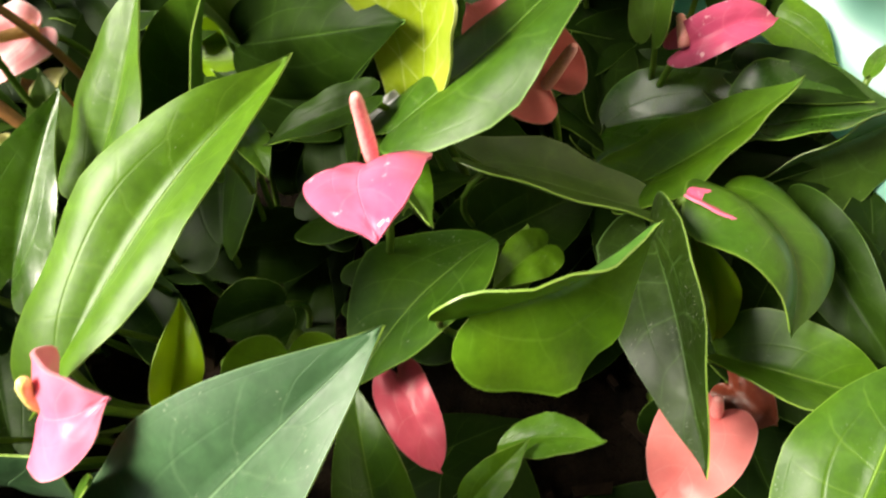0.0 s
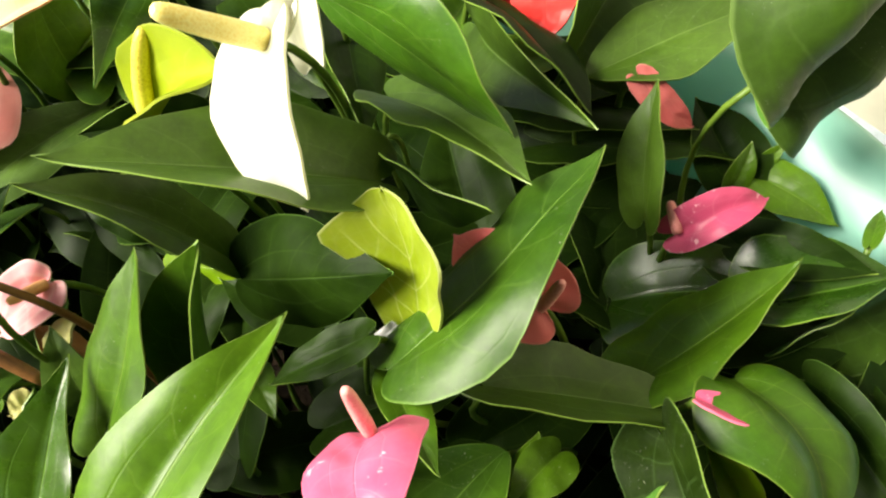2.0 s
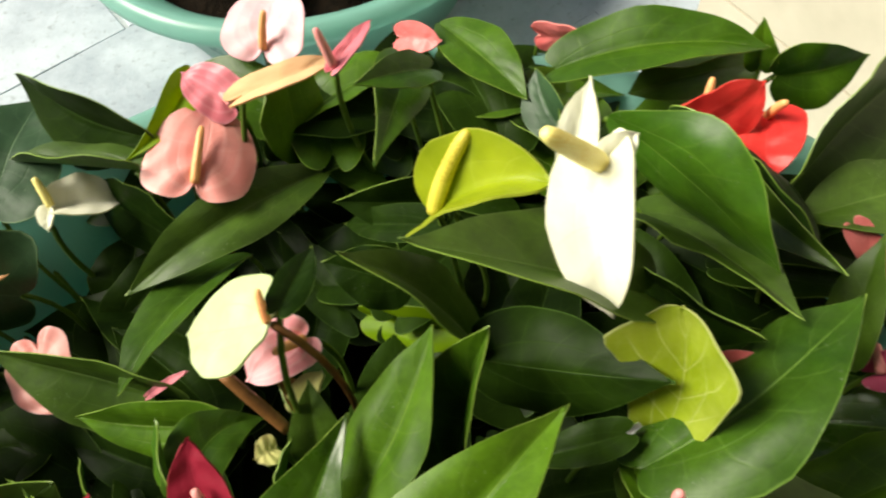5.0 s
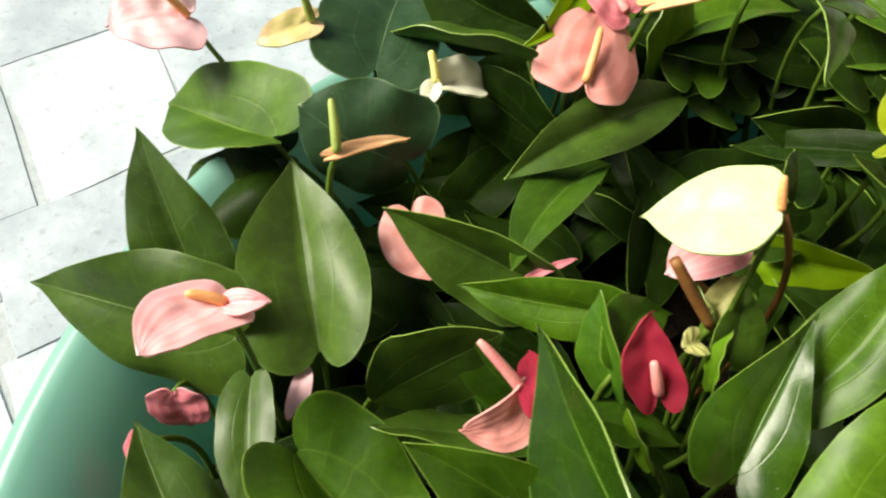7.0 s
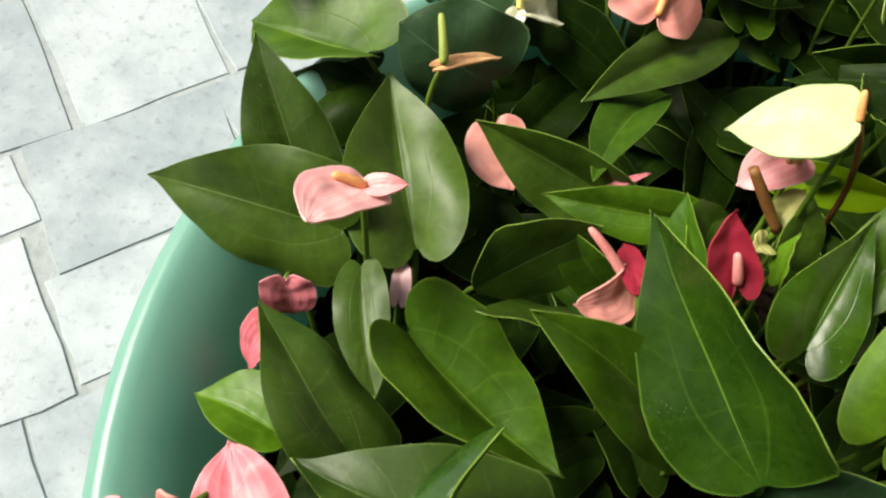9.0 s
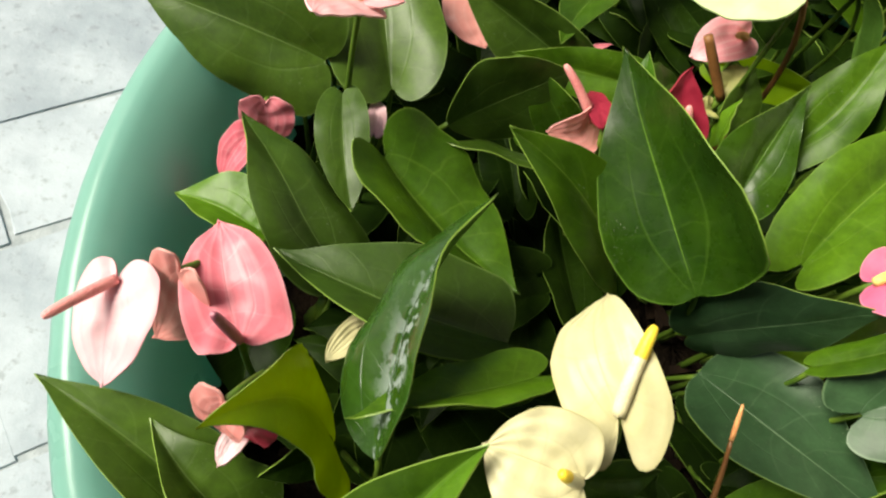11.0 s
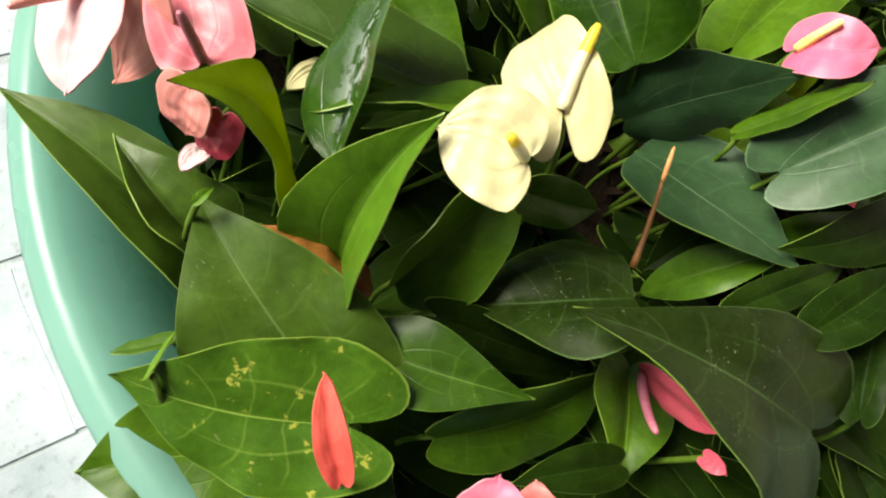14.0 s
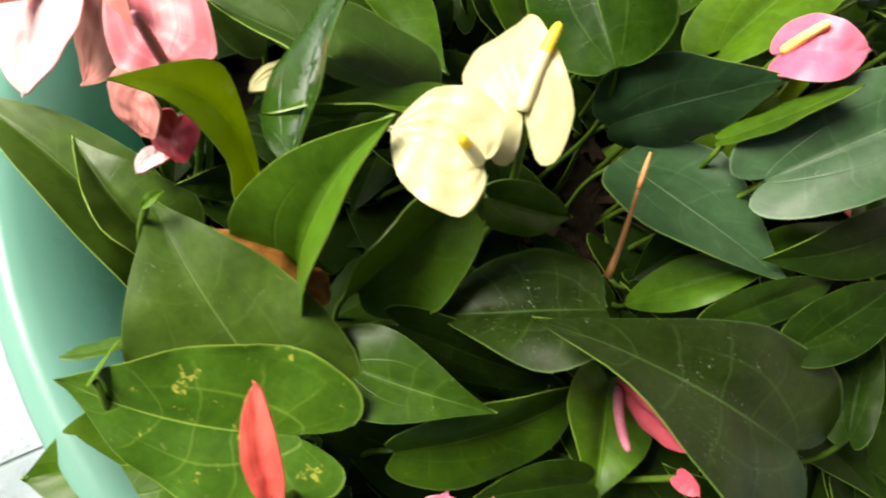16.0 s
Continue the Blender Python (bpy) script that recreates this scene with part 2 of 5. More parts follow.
def plain(name, low, high, scale=60.0, rough=0.5, bumps=0.3, distance=0.0006, detail=4.0, spec=0.5):
    m, t, b = material(name, rough, spec)
    obj = node(t, "ShaderNodeTexCoord").outputs["Object"]
    f = noise_tex(t, scale, detail, obj)
    g = noise_tex(t, scale * 6, 2.0, obj)
    col = mix(t, ramp(t, maths(t, "MULTIPLY_ADD", g, 0.3, f), 0.35, 0.95), rgb(*low), rgb(*high))
    t.links.new(col, b.inputs["Base Color"])
    t.links.new(maths(t, "MULTIPLY_ADD", f, 0.2, rough - 0.1), b.inputs["Roughness"])
    bump(t, b, maths(t, "ADD", f, maths(t, "MULTIPLY", g, 0.4)), bumps, distance)
    return m


def spadix_material(name, low, high):
    m, t, b = material(name, 0.45)
    obj = node(t, "ShaderNodeTexCoord").outputs["Object"]
    cell = node(t, "ShaderNodeTexVoronoi", (("Vector", obj), ("Scale", 900.0))).outputs["Distance"]
    f = noise_tex(t, 70.0, 2.0, obj)
    t.links.new(mix(t, ramp(t, maths(t, "MULTIPLY_ADD", cell, 0.5, f), 0.3, 0.9), rgb(*low), rgb(*high)), b.inputs["Base Color"])
    bump(t, b, cell, 0.35, 0.0005)
    return m


SPADIX = {
    "yellow": spadix_material("yellow_spadix", (0.86, 0.47, 0.01), (0.93, 0.70, 0.06)),
    "cream": spadix_material("cream_spadix", (0.88, 0.68, 0.14), (0.94, 0.84, 0.30)),
    "ivory": spadix_material("ivory_spadix", (0.76, 0.66, 0.34), (0.84, 0.77, 0.48)),
    "lime": spadix_material("ripe_spadix", (0.42, 0.32, 0.02), (0.70, 0.60, 0.08)),
    "pink": spadix_material("pink_spadix", (0.66, 0.16, 0.18), (0.80, 0.32, 0.30)),
    "orange": spadix_material("orange_spadix", (0.76, 0.26, 0.10), (0.84, 0.42, 0.16)),
    "green": spadix_material("green_spadix", (0.16, 0.24, 0.03), (0.30, 0.38, 0.08)),
    "purple": spadix_material("purple_spadix", (0.28, 0.07, 0.12), (0.44, 0.15, 0.20)),
    "brown": spadix_material("brown_spadix", (0.26, 0.11, 0.05), (0.42, 0.20, 0.09)),
}
STALK = plain("green_stalk", (0.040, 0.088, 0.008), (0.110, 0.180, 0.020), 40, 0.45, 0.3, 0.0006, 4.0, 0.3)
STALK_BROWN = plain("brown_stalk", (0.11, 0.045, 0.012), (0.26, 0.11, 0.03), 60, 0.5)
# soil and bark coloured near black, adding the shade of the gaps
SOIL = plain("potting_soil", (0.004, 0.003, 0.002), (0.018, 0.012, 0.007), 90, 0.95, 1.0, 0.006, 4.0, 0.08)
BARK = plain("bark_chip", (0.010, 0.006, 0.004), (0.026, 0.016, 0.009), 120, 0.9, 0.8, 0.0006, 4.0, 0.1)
MINT = plain("mint_plastic", (0.205, 0.44, 0.37), (0.255, 0.50, 0.43), 9, 0.30, 0.12, 0.002, 4.0, 0.5)
see_through(MINT, MINT.node_tree, MINT.node_tree.nodes["Principled BSDF"], rgb(0.42, 0.72, 0.62), 0.4)
BLACK_POT = plain("black_plastic", (0.02, 0.02, 0.024), (0.045, 0.045, 0.05), 20, 0.45)
def flagstone_material():
    """Pale stone with grey water stains, fine pits and a colour of its own for each slab."""
    m, t, b = material("pale_flagstone", 0.6, 0.35)
    obj = node(t, "ShaderNodeTexCoord").outputs["Object"]
    rand = node(t, "ShaderNodeObjectInfo").outputs["Random"]
    cloud, pits, grain = noise_tex(t, 9.0, 7.0, obj, 0.62), noise_tex(t, 75.0, 4.0, obj, 0.7), noise_tex(t, 500.0, 2.0, obj)
    col = mix(t, ramp(t, maths(t, "MULTIPLY_ADD", rand, 0.25, cloud), 0.36, 0.78), rgb(0.27, 0.325, 0.375), rgb(0.48, 0.545, 0.60))
    col = mix(t, maths(t, "MULTIPLY", ramp(t, pits, 0.54, 0.70), 0.42), col, rgb(0.13, 0.145, 0.15))
    col = mix(t, maths(t, "MULTIPLY", grain, 0.18), col, rgb(0.34, 0.36, 0.37))
    t.links.new(col, b.inputs["Base Color"])
    bump(t, b, maths(t, "ADD", maths(t, "MULTIPLY", cloud, 3.0), maths(t, "ADD", pits, maths(t, "MULTIPLY", grain, 0.3))), 0.35, 0.002)
    return m


STONE = flagstone_material()
MORTAR = plain("grey_mortar", (0.30, 0.34, 0.36), (0.42, 0.46, 0.48), 60, 0.9, 0.6, 0.003, 4.0, 0.2)
PLASTER = plain("cream_plaster", (0.44, 0.41, 0.32), (0.54, 0.50, 0.40), 7, 0.7, 0.3, 0.003, 7.0)
# for the added unseen wall and roof, dark to cut bounced light
BLOCKER = plain("dark_blocker", (0.030, 0.020, 0.013), (0.075, 0.050, 0.032), 14, 0.7, 0.4, 0.002, 6.0, 0.25)
SHRED = plain("dry_shred", (0.50, 0.50, 0.52), (0.72, 0.72, 0.74), 90, 0.7)

# ---- building helpers ----


def part(name, verts, faces, materials, parent=None, label="", index=None, uv=None, smooth=True):
    me = bpy.data.meshes.new(name)
    me.from_pydata([tuple(v) for v in verts], [], [tuple(q) for q in faces])
    for m in materials if isinstance(materials, (list, tuple)) else (materials,):
        me.materials.append(m)
    if index is not None:
        me.polygons.foreach_set("material_index", index)
    if uv is not None:
        layer = me.uv_layers.new(name="UVMap")
        loops = np.empty(len(me.loops), dtype=np.int32)
        me.loops.foreach_get("vertex_index", loops)
        layer.data.foreach_set("uv", np.asarray(uv, dtype=np.float32)[loops].ravel())
    me.polygons.foreach_set("use_smooth", [smooth] * len(me.polygons))
    me.update()
    ob = new(name, me)
    if parent is not None:
        ob.parent = parent
    if label:
        tagged(ob, label)
    return ob


def unit(v):
    return v / max(1e-9, np.linalg.norm(v))


def tube(points, radii, sides=8, closed=True):
    """A round rod along points: vertices and faces."""
    p = np.asarray(points, float)
    n = len(p)
    r = np.interp(np.linspace(0, 1, n), np.linspace(0, 1, len(radii)), radii)
    verts, faces = [], []
    ref = np.array([0.31, 0.17, 0.93])
    for i in range(n):
        d = unit(p[min(i + 1, n - 1)] - p[max(i - 1, 0)])
        u = unit(np.cross(d, ref))
        v = np.cross(d, u)
        for k in range(sides):
            a = 2 * math.pi * k / sides
            verts.append(p[i] + r[i] * (math.cos(a) * u + math.sin(a) * v))
    for i in range(n - 1):
        for k in range(sides):
            a, b = i * sides + k, i * sides + (k + 1) % sides
            faces.append((a, b, b + sides, a + sides))
    if closed:
        faces.append(tuple(range(sides))[::-1])
        faces.append(tuple((n - 1) * sides + k for k in range(sides)))
    return verts, faces


def bezier(a, b, c, d, n):
    t = np.linspace(0, 1, n)[:, None]
    return (1 - t) ** 3 * a + 3 * (1 - t) ** 2 * t * b + 3 * (1 - t) * t * t * c + t**3 * d


def half_outline(shape, lobe, n):
    """Half the outline of a blade, from the stalk round to the point: width across (0..1), place along (0..1)."""
    if shape == "cordate":
        p = [(0.02, 0.0), (0.12, -0.55 * lobe), (0.32, -0.95 * lobe), (0.64, -0.80 * lobe), (0.92, 0.01), (1.0, 0.17), (0.96, 0.36), (0.79, 0.56), (0.54, 0.72), (0.29, 0.85), (0.12, 0.93), (0.045, 0.972), (0.0, 1.0)]
    elif shape == "arrow":
        p = [(0.02, 0.0), (0.12, -0.55 * lobe), (0.34, -0.95 * lobe), (0.68, -0.80 * lobe), (0.95, 0.02), (1.0, 0.16), (0.90, 0.34), (0.68, 0.51), (0.44, 0.66), (0.25, 0.79), (0.11, 0.90), (0.04, 0.96), (0.0, 1.0)]
    elif shape == "lance":
        p = [(0.03, 0.0), (0.20, 0.02), (0.52, 0.12), (0.86, 0.28), (1.0, 0.43), (0.92, 0.58), (0.68, 0.75), (0.38, 0.87), (0.14, 0.95), (0.05, 0.98), (0.0, 1.0)]
    elif shape == "leaf":
        p = [(0.02, 0.0), (0.12, -0.55 * lobe), (0.32, -0.95 * lobe), (0.62, 0.03 - 0.90 * lobe), (0.88, 0.09 - 0.3 * lobe), (0.99, 0.23), (0.97, 0.40), (0.80, 0.58), (0.55, 0.73), (0.29, 0.855), (0.12, 0.93), (0.045, 0.972), (0.0, 1.0)]
    elif shape == "cup":
        p = [(0.20, 0.0), (0.44, 0.03), (0.56, 0.20), (0.70, 0.40), (0.86, 0.60), (1.0, 0.74), (0.84, 0.81), (0.62, 0.87), (0.40, 0.93), (0.20, 0.98), (0.0, 1.0)]
    elif shape == "heart":
        p = [(0.02, 0.0), (0.09, -0.55 * lobe), (0.28, -1.0 * lobe), (0.62, -0.92 * lobe), (0.93, -0.02), (1.0, 0.24), (0.95, 0.47), (0.79, 0.68), (0.54, 0.83), (0.28, 0.925), (0.11, 0.965), (0.04, 0.985), (0.0, 1.0)]
    elif shape == "lily":
        p = [(0.10, 0.0), (0.36, -0.06), (0.62, 0.0), (0.82, 0.14), (0.98, 0.34), (1.0, 0.50), (0.82, 0.68), (0.50, 0.81), (0.22, 0.895), (0.10, 0.945), (0.06, 0.975), (0.0, 1.0)]
    else:
        p = [(0.03, 0.0), (0.30, -0.05), (0.62, 0.0), (0.90, 0.15), (1.0, 0.34), (0.92, 0.54), (0.70, 0.73), (0.42, 0.87), (0.18, 0.945), (0.06, 0.98), (0.0, 1.0)]
    p = np.array(p)
    s = np.r_[0, np.cumsum(np.hypot(np.diff(p[:, 0]), np.diff(p[:, 1])))]
    s /= s[-1]
    out = []
    for u in np.linspace(0, 1, n):
        i = min(len(p) - 2, int(np.searchsorted(s, u, side="right") - 1))
        f = (u - s[i]) / (s[i + 1] - s[i])
        p0, p1, p2, p3 = p[max(i - 1, 0)], p[i], p[i + 1], p[min(i + 2, len(p) - 1)]
        out.append(0.5 * (2 * p1 + (p2 - p0) * f + (2 * p0 - 5 * p1 + 4 * p2 - p3) * f * f + (3 * p1 - p0 - 3 * p2 + p3) * f**3))
    return np.array(out)


def frame_of(base, tip, roll):
    a = unit(tip - base)
    ref = np.array([0, 0, 1.0]) - a * a[2]
    if np.linalg.norm(ref) < 0.05:
        ref = np.array([0, 1.0, 0]) - a * a[1]
    ref = unit(ref)
    side = np.cross(a, ref)
    n = math.cos(radians(roll)) * ref + math.sin(radians(roll)) * side
    return a, n, np.cross(n, a)


def blade(name, base, tip, width, roll, fold, bend, lobe, mats, parent, shape="leaf", wave=0.12, thick=0.0007, curl=0.0, tip_droop=0.03, label="", quilt=0.004, arch=0.05, swerve=None, soft=0.0, rows=24, cols=7, rng=random, turn=None, skew=None):
    """A leaf or spathe from base to tip: folded along its rib, arched, with wavy edges, a thickness and a pale margin."""
    base, tip = np.asarray(base, float), np.asarray(tip, float)
    a, n, s = frame_of(base, tip, roll)
    length = np.linalg.norm(tip - base)
    o = half_outline(shape, lobe, rows + 1)
    rib = np.linspace(0, 1, rows + 1) ** 1.08
    phase, phase2, any_skew = rng.uniform(0, 6.28), rng.uniform(0, 6.28), rng.uniform(-0.10, 0.10)
    any_turn, any_swerve = rng.uniform(-0.38, 0.38), rng.uniform(-0.045, 0.045)
    skew, turn, swerve = (b if a is None else a for a, b in ((skew, any_skew), (turn, any_turn), (swerve, any_swerve)))
    waves, pleats = rng.uniform(1.6, 2.8), rng.uniform(3.6, 4.6)
    ph = radians(fold)
    grid = np.zeros((rows + 1, 2 * cols + 1, 3))
    for i in range(rows + 1):
        for k in range(-cols, cols + 1):
            c = abs(k) / cols
            sg = 1 if k > 0 else -1
            x = o[i, 0] * c * (1 + skew * sg)
            y = rib[i] + (o[i, 1] - rib[i]) * c**1.25
            yc = min(max(y, 0), 1)
            out = x * width
            lift = math.sin(ph) * width * (math.sqrt(x * x + soft * soft) - soft) * (1.15 - 0.3 * x) - curl * width * x**3
            wv = wave * width * x * x * (math.sin(waves * 6.28 * y + phase) if sg > 0 else math.sin(waves * 6.28 * y + phase2))
            across = math.cos(ph) * out * sg
            up = lift + wv + bend * length * (4 * yc * (1 - yc) if y >= 0 else 4 * y) - tip_droop * length * (max(0, y - 0.75) * 4) ** 2 * max(0, 1 - y) * 4
            up += arch * width * math.sin(math.pi * x) * min(1, 3 * (1 - yc))
            up += quilt * width * math.cos(6.2832 * pleats * i / rows) * 4 * c * (1 - 0.75 * c)
            up += 0.035 * width * noise.noise((base[0] * 90 + 2.2 * across / width, base[1] * 90 + 3.0 * y, roll))
            ang = turn * (y - 0.3)
            grid[i, k + cols] = base + a * (y * length) + s * (swerve * length * 4 * yc * (1 - yc) + across * math.cos(ang) - up * math.sin(ang)) + n * (up * math.cos(ang) + across * math.sin(ang))
    du, dv = np.gradient(grid, axis=0), np.gradient(grid, axis=1)
    nor = np.cross(du, dv)
    nor /= np.maximum(1e-12, np.linalg.norm(nor, axis=2, keepdims=True))
    nor *= np.where(nor @ n < 0, -1.0, 1.0)[..., None]
    under = grid - nor * thick
    w = 2 * cols + 1
    verts = list(grid.reshape(-1, 3)) + list(under.reshape(-1, 3))
    uv0 = np.stack(np.meshgrid(np.linspace(0, 1, w), np.linspace(0, 1, rows + 1)), -1).reshape(-1, 2)
    uv = list(uv0) + list(uv0)
    faces, index = [], []
    half = (rows + 1) * w
    flip = np.dot(np.cross(grid[rows // 2, cols + 1] - grid[rows // 2, cols], grid[rows // 2 + 1, cols] - grid[rows // 2, cols]), n) < 0
    for i in range(rows):
        for k in range(w - 1):
            q = (i * w + k, i * w + k + 1, (i + 1) * w + k + 1, (i + 1) * w + k)
            for tri in ((q[0], q[1], q[2]), (q[0], q[2], q[3])):
                faces.append(tri[::-1] if flip else tri)
                index.append(0)
                tri = tuple(v + half for v in tri)
                faces.append(tri if flip else tri[::-1])
                index.append(1)
    for k in (0, w - 1):
        start = len(verts)
        for i in range(rows + 1):
            verts += [grid[i, k], under[i, k]]
            uv += [uv0[i * w + k]] * 2
        for i in range(rows):
            b0 = start + 2 * i
            faces.append((b0, b0 + 1, b0 + 3, b0 + 2))
            index.append(2)
    return part(name, verts, faces, mats, parent, label, index, uv)


# ---- floor, wall ----
rnd = random.Random(4)


def box(x0, x1, y0, y1, z0, z1):
    v = [(x, y, z) for z in (z0, z1) for x, y in ((x0, y0), (x1, y0), (x1, y1), (x0, y1))]
    return v, [(3, 2, 1, 0), (4, 5, 6, 7), (0, 1, 5, 4), (1, 2, 6, 5), (2, 3, 7, 6), (3, 0, 4, 7)]


v, q = box(-40, 40, -40, 40, -0.2, -0.0018)
ground = tagged(part("ground", v, q, MORTAR, smooth=False), "pale stone paving with thin grey mortar joints", "floor", kind="structure")
# flagstones in courses that run at forty degrees to the wall, cut to odd lengths
P_AXIS, Q_AXIS = np.array([0.766, 0.643]), np.array([-0.643, 0.766])
COURSES = [-1.25, -1.03, -0.86, -0.66, -0.50, -0.34, -0.18, 0.0, 0.165, 0.365, 0.495, 0.669, 0.90, 1.08, 1.30, 1.50, 1.74, 1.95]
FIXED = {0.165: -0.50, 0.365: -0.45, 0.495: -0.432, 0.669: -0.17}


def flagstone(p0, p1, q0, q1, lift):
    gap = 0.0015
    ring = [(p0 + gap, q0 + gap), (p1 - gap, q0 + gap), (p1 - gap, q1 - gap), (p0 + gap, q1 - gap)]
    ring = [np.array(c) + (rnd.uniform(-0.006, 0.006), rnd.uniform(-0.005, 0.005)) for c in ring]
    pts = []
    for i in range(4):
        a, b = ring[i], ring[(i + 1) % 4]
        for f in (0.0, 0.28, 0.55, 0.8):
            c = a + (b - a) * f
            pts.append(c + (0 if f == 0 else rnd.uniform(-0.0025, 0.0025)))
    mid = sum(pts) / len(pts)
    verts = []
    for scale, z in ((1.0, -0.006), (1.0, -0.0014 + lift), (0.992, lift)):
        for c in pts:
            c = mid + (c - mid) * scale
            w = c[0] * P_AXIS + c[1] * Q_AXIS
            verts.append((w[0], w[1], z))
    n = len(pts)
    faces = [(r * n + i, r * n + (i + 1) % n, (r + 1) * n + (i + 1) % n, (r + 1) * n + i) for r in range(2) for i in range(n)]
    faces.append(tuple(2 * n + i for i in range(n)))
    return part("flagstone", verts, faces, STONE, ground, smooth=False)


for q0, q1 in zip(COURSES, COURSES[1:]):
    p = -1.9 + rnd.uniform(0, 0.2)
    stops = [p]
    while p < 1.1:
        p += rnd.uniform(0.2, 0.36)
        stops.append(p)
    if q0 in FIXED:
        near = min(range(1, len(stops) - 1), key=lambda i: abs(stops[i] - FIXED[q0]))
        stops[near] = FIXED[q0]
        stops = [s for i, s in enumerate(stops) if i == near or abs(s - FIXED[q0]) > 0.12]
    for p0, p1 in zip(stops, stops[1:]):
        # beyond one long cross joint the courses are shifted
        beyond = p1 <= FIXED[0.165] + 0.08
        a, b = (0.563 if q == 0.495 and beyond else q for q in (q0, q1))
        flagstone(p0, p1, a, b, rnd.uniform(-0.0003, 0.0006))

# cream wall beside the tub, carried up unseen to hold off sky light
WALL_N, WALL_T, WALL_D = np.array([0.81, 0.586]), np.array([-0.586, 0.81]), 0.66


def wall_point(t, d, z):
    w = WALL_N * d + WALL_T * t
    return (w[0], w[1], z)


verts, faces = [], []
for z0, z1, d in ((-0.02, 0.098, 0.0), (0.098, 0.102, 0.004), (0.102, 2.3, 0.0)):
    k = len(verts)
    verts += [wall_point(t, WALL_D + e, z) for z in (z0, z1) for t, e in ((-1.6, d), (0.42, d), (0.42, 0.14), (-1.6, 0.14))]
    faces += [tuple(k + i for i in f) for f in ((3, 2, 1, 0), (4, 5, 6, 7), (0, 1, 5, 4), (1, 2, 6, 5), (2, 3, 7, 6), (3, 0, 4, 7))]
wall = tagged(part("wall_east", verts, faces, PLASTER, smooth=False), "cream plastered wall beside the round planter", "wall", kind="structure")


# unseen wall, added behind the camera to darken the near right side
v, q = box(-0.9, 3.0, -1.5, -1.36, -0.02, 2.3)
tagged(part("light_block_south", v, q, BLOCKER, smooth=False), "unseen dark wall added to cut light from the south", "wall", kind="structure")


# slab added out of view to keep sky light off the wall's side
v, q = box(-0.35, 3.0, -1.5, 1.6, 2.3, 2.42)
tagged(part("ceiling", v, q, BLOCKER, smooth=False), "unseen dark slab added overhead to block sky light", "ceiling", kind="structure")


# ---- round planters ----
def lathe(profile, sides=96, wobble=0.0, centre=(0, 0)):
    verts, faces = [], []
    for r, z in profile:
        for k in range(sides):
            a = 2 * math.pi * k / sides
            rr = r * (1 + wobble * math.sin(3 * a + 1.0))
            verts.append((centre[0] + rr * math.cos(a), centre[1] + rr * math.sin(a), z))
    for i in range(len(profile) - 1):
        for k in range(sides):
            a, b = i * sides + k, i * sides + (k + 1) % sides
            faces.append((a, b, b + sides, a + sides))
    return verts, faces


def planter(name, radius, foot, height, centre, label):
    thing = tagged(new(name), label, "planter")
    thing.location = (centre[0], centre[1], 0)
    h, r = height, radius
    body = [(0.0, 0.004), (foot - 0.01, 0.0), (foot, 0.006), (r - 0.045, h - 0.06), (r - 0.030, h - 0.028)]
    v, q = lathe(body + [(r - 0.034, h - 0.03), (r - 0.050, h - 0.06), (foot - 0.012, 0.02), (0.0, 0.018)])
    part("body", v, q, MINT, thing)
    lip = [(r - 0.030, h - 0.030), (r - 0.008, h - 0.026), (r - 0.001, h - 0.021), (r, h - 0.015), (r - 0.003, h - 0.007), (r - 0.009, h - 0.0015), (r - 0.015, h)]
    lip += [(r - 0.022, h - 0.0025), (r - 0.032, h - 0.009), (r - 0.045, h - 0.021), (r - 0.058, h - 0.038), (r - 0.068, h - 0.060), (r - 0.075, h - 0.085), (r - 0.082, h - 0.125)]
    v, q = lathe(lip)
    part("rim", v, q, MINT, thing, "broad rolled mint-green rim")
    return thing


tub = planter("round_planter", 0.424, 0.335, 0.316, (0, 0), "large round mint-green plastic planter full of anthuriums")

# soil with bark
rs = random.Random(11)
verts, faces = [], []
rings, sides = 16, 60
for i in range(rings + 1):
    for k in range(sides):
        a, r = 2 * math.pi * k / sides, 0.360 * i / rings
        verts.append((r * math.cos(a), r * math.sin(a), 0.195 + 0.010 * noise.noise((9 * r * math.cos(a), 9 * r * math.sin(a), 0)) + 0.004 * rs.random() - (0.004 if i == rings else 0)))
for i in range(rings):
    for k in range(sides):
        a, b = i * sides + k, i * sides + (k + 1) % sides
        faces.append((a, b, b + sides, a + sides))
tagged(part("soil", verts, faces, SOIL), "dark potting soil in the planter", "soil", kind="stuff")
verts, faces = [], []
for _ in range(420):
    a, r = rs.uniform(0, 6.283), 0.35 * math.sqrt(rs.random())
    c = np.array([r * math.cos(a), r * math.sin(a), 0.206])
    u = unit(np.array([rs.gauss(0, 1), rs.gauss(0, 1), rs.gauss(0, 0.3)]))
    w = unit(np.cross(u, (0.1, 0.2, 1.0)))
    n = np.cross(u, w)
    l, b, h = rs.uniform(0.005, 0.014), rs.uniform(0.003, 0.006), rs.uniform(0.001, 0.003)
    k = len(verts)
    verts += [c + u * l * i + w * b * j + n * h * m for m in (-1, 1) for i, j in ((-1, -0.7), (1, -1), (0.8, 1), (-0.9, 0.8))]
    faces += [tuple(k + i for i in f) for f in ((3, 2, 1, 0), (4, 5, 6, 7), (0, 1, 5, 4), (1, 2, 6, 5), (2, 3, 7, 6), (3, 0, 4, 7))]
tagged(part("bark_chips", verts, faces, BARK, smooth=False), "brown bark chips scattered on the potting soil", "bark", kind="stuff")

# ---- anthurium plants ----
rp = random.Random(7)
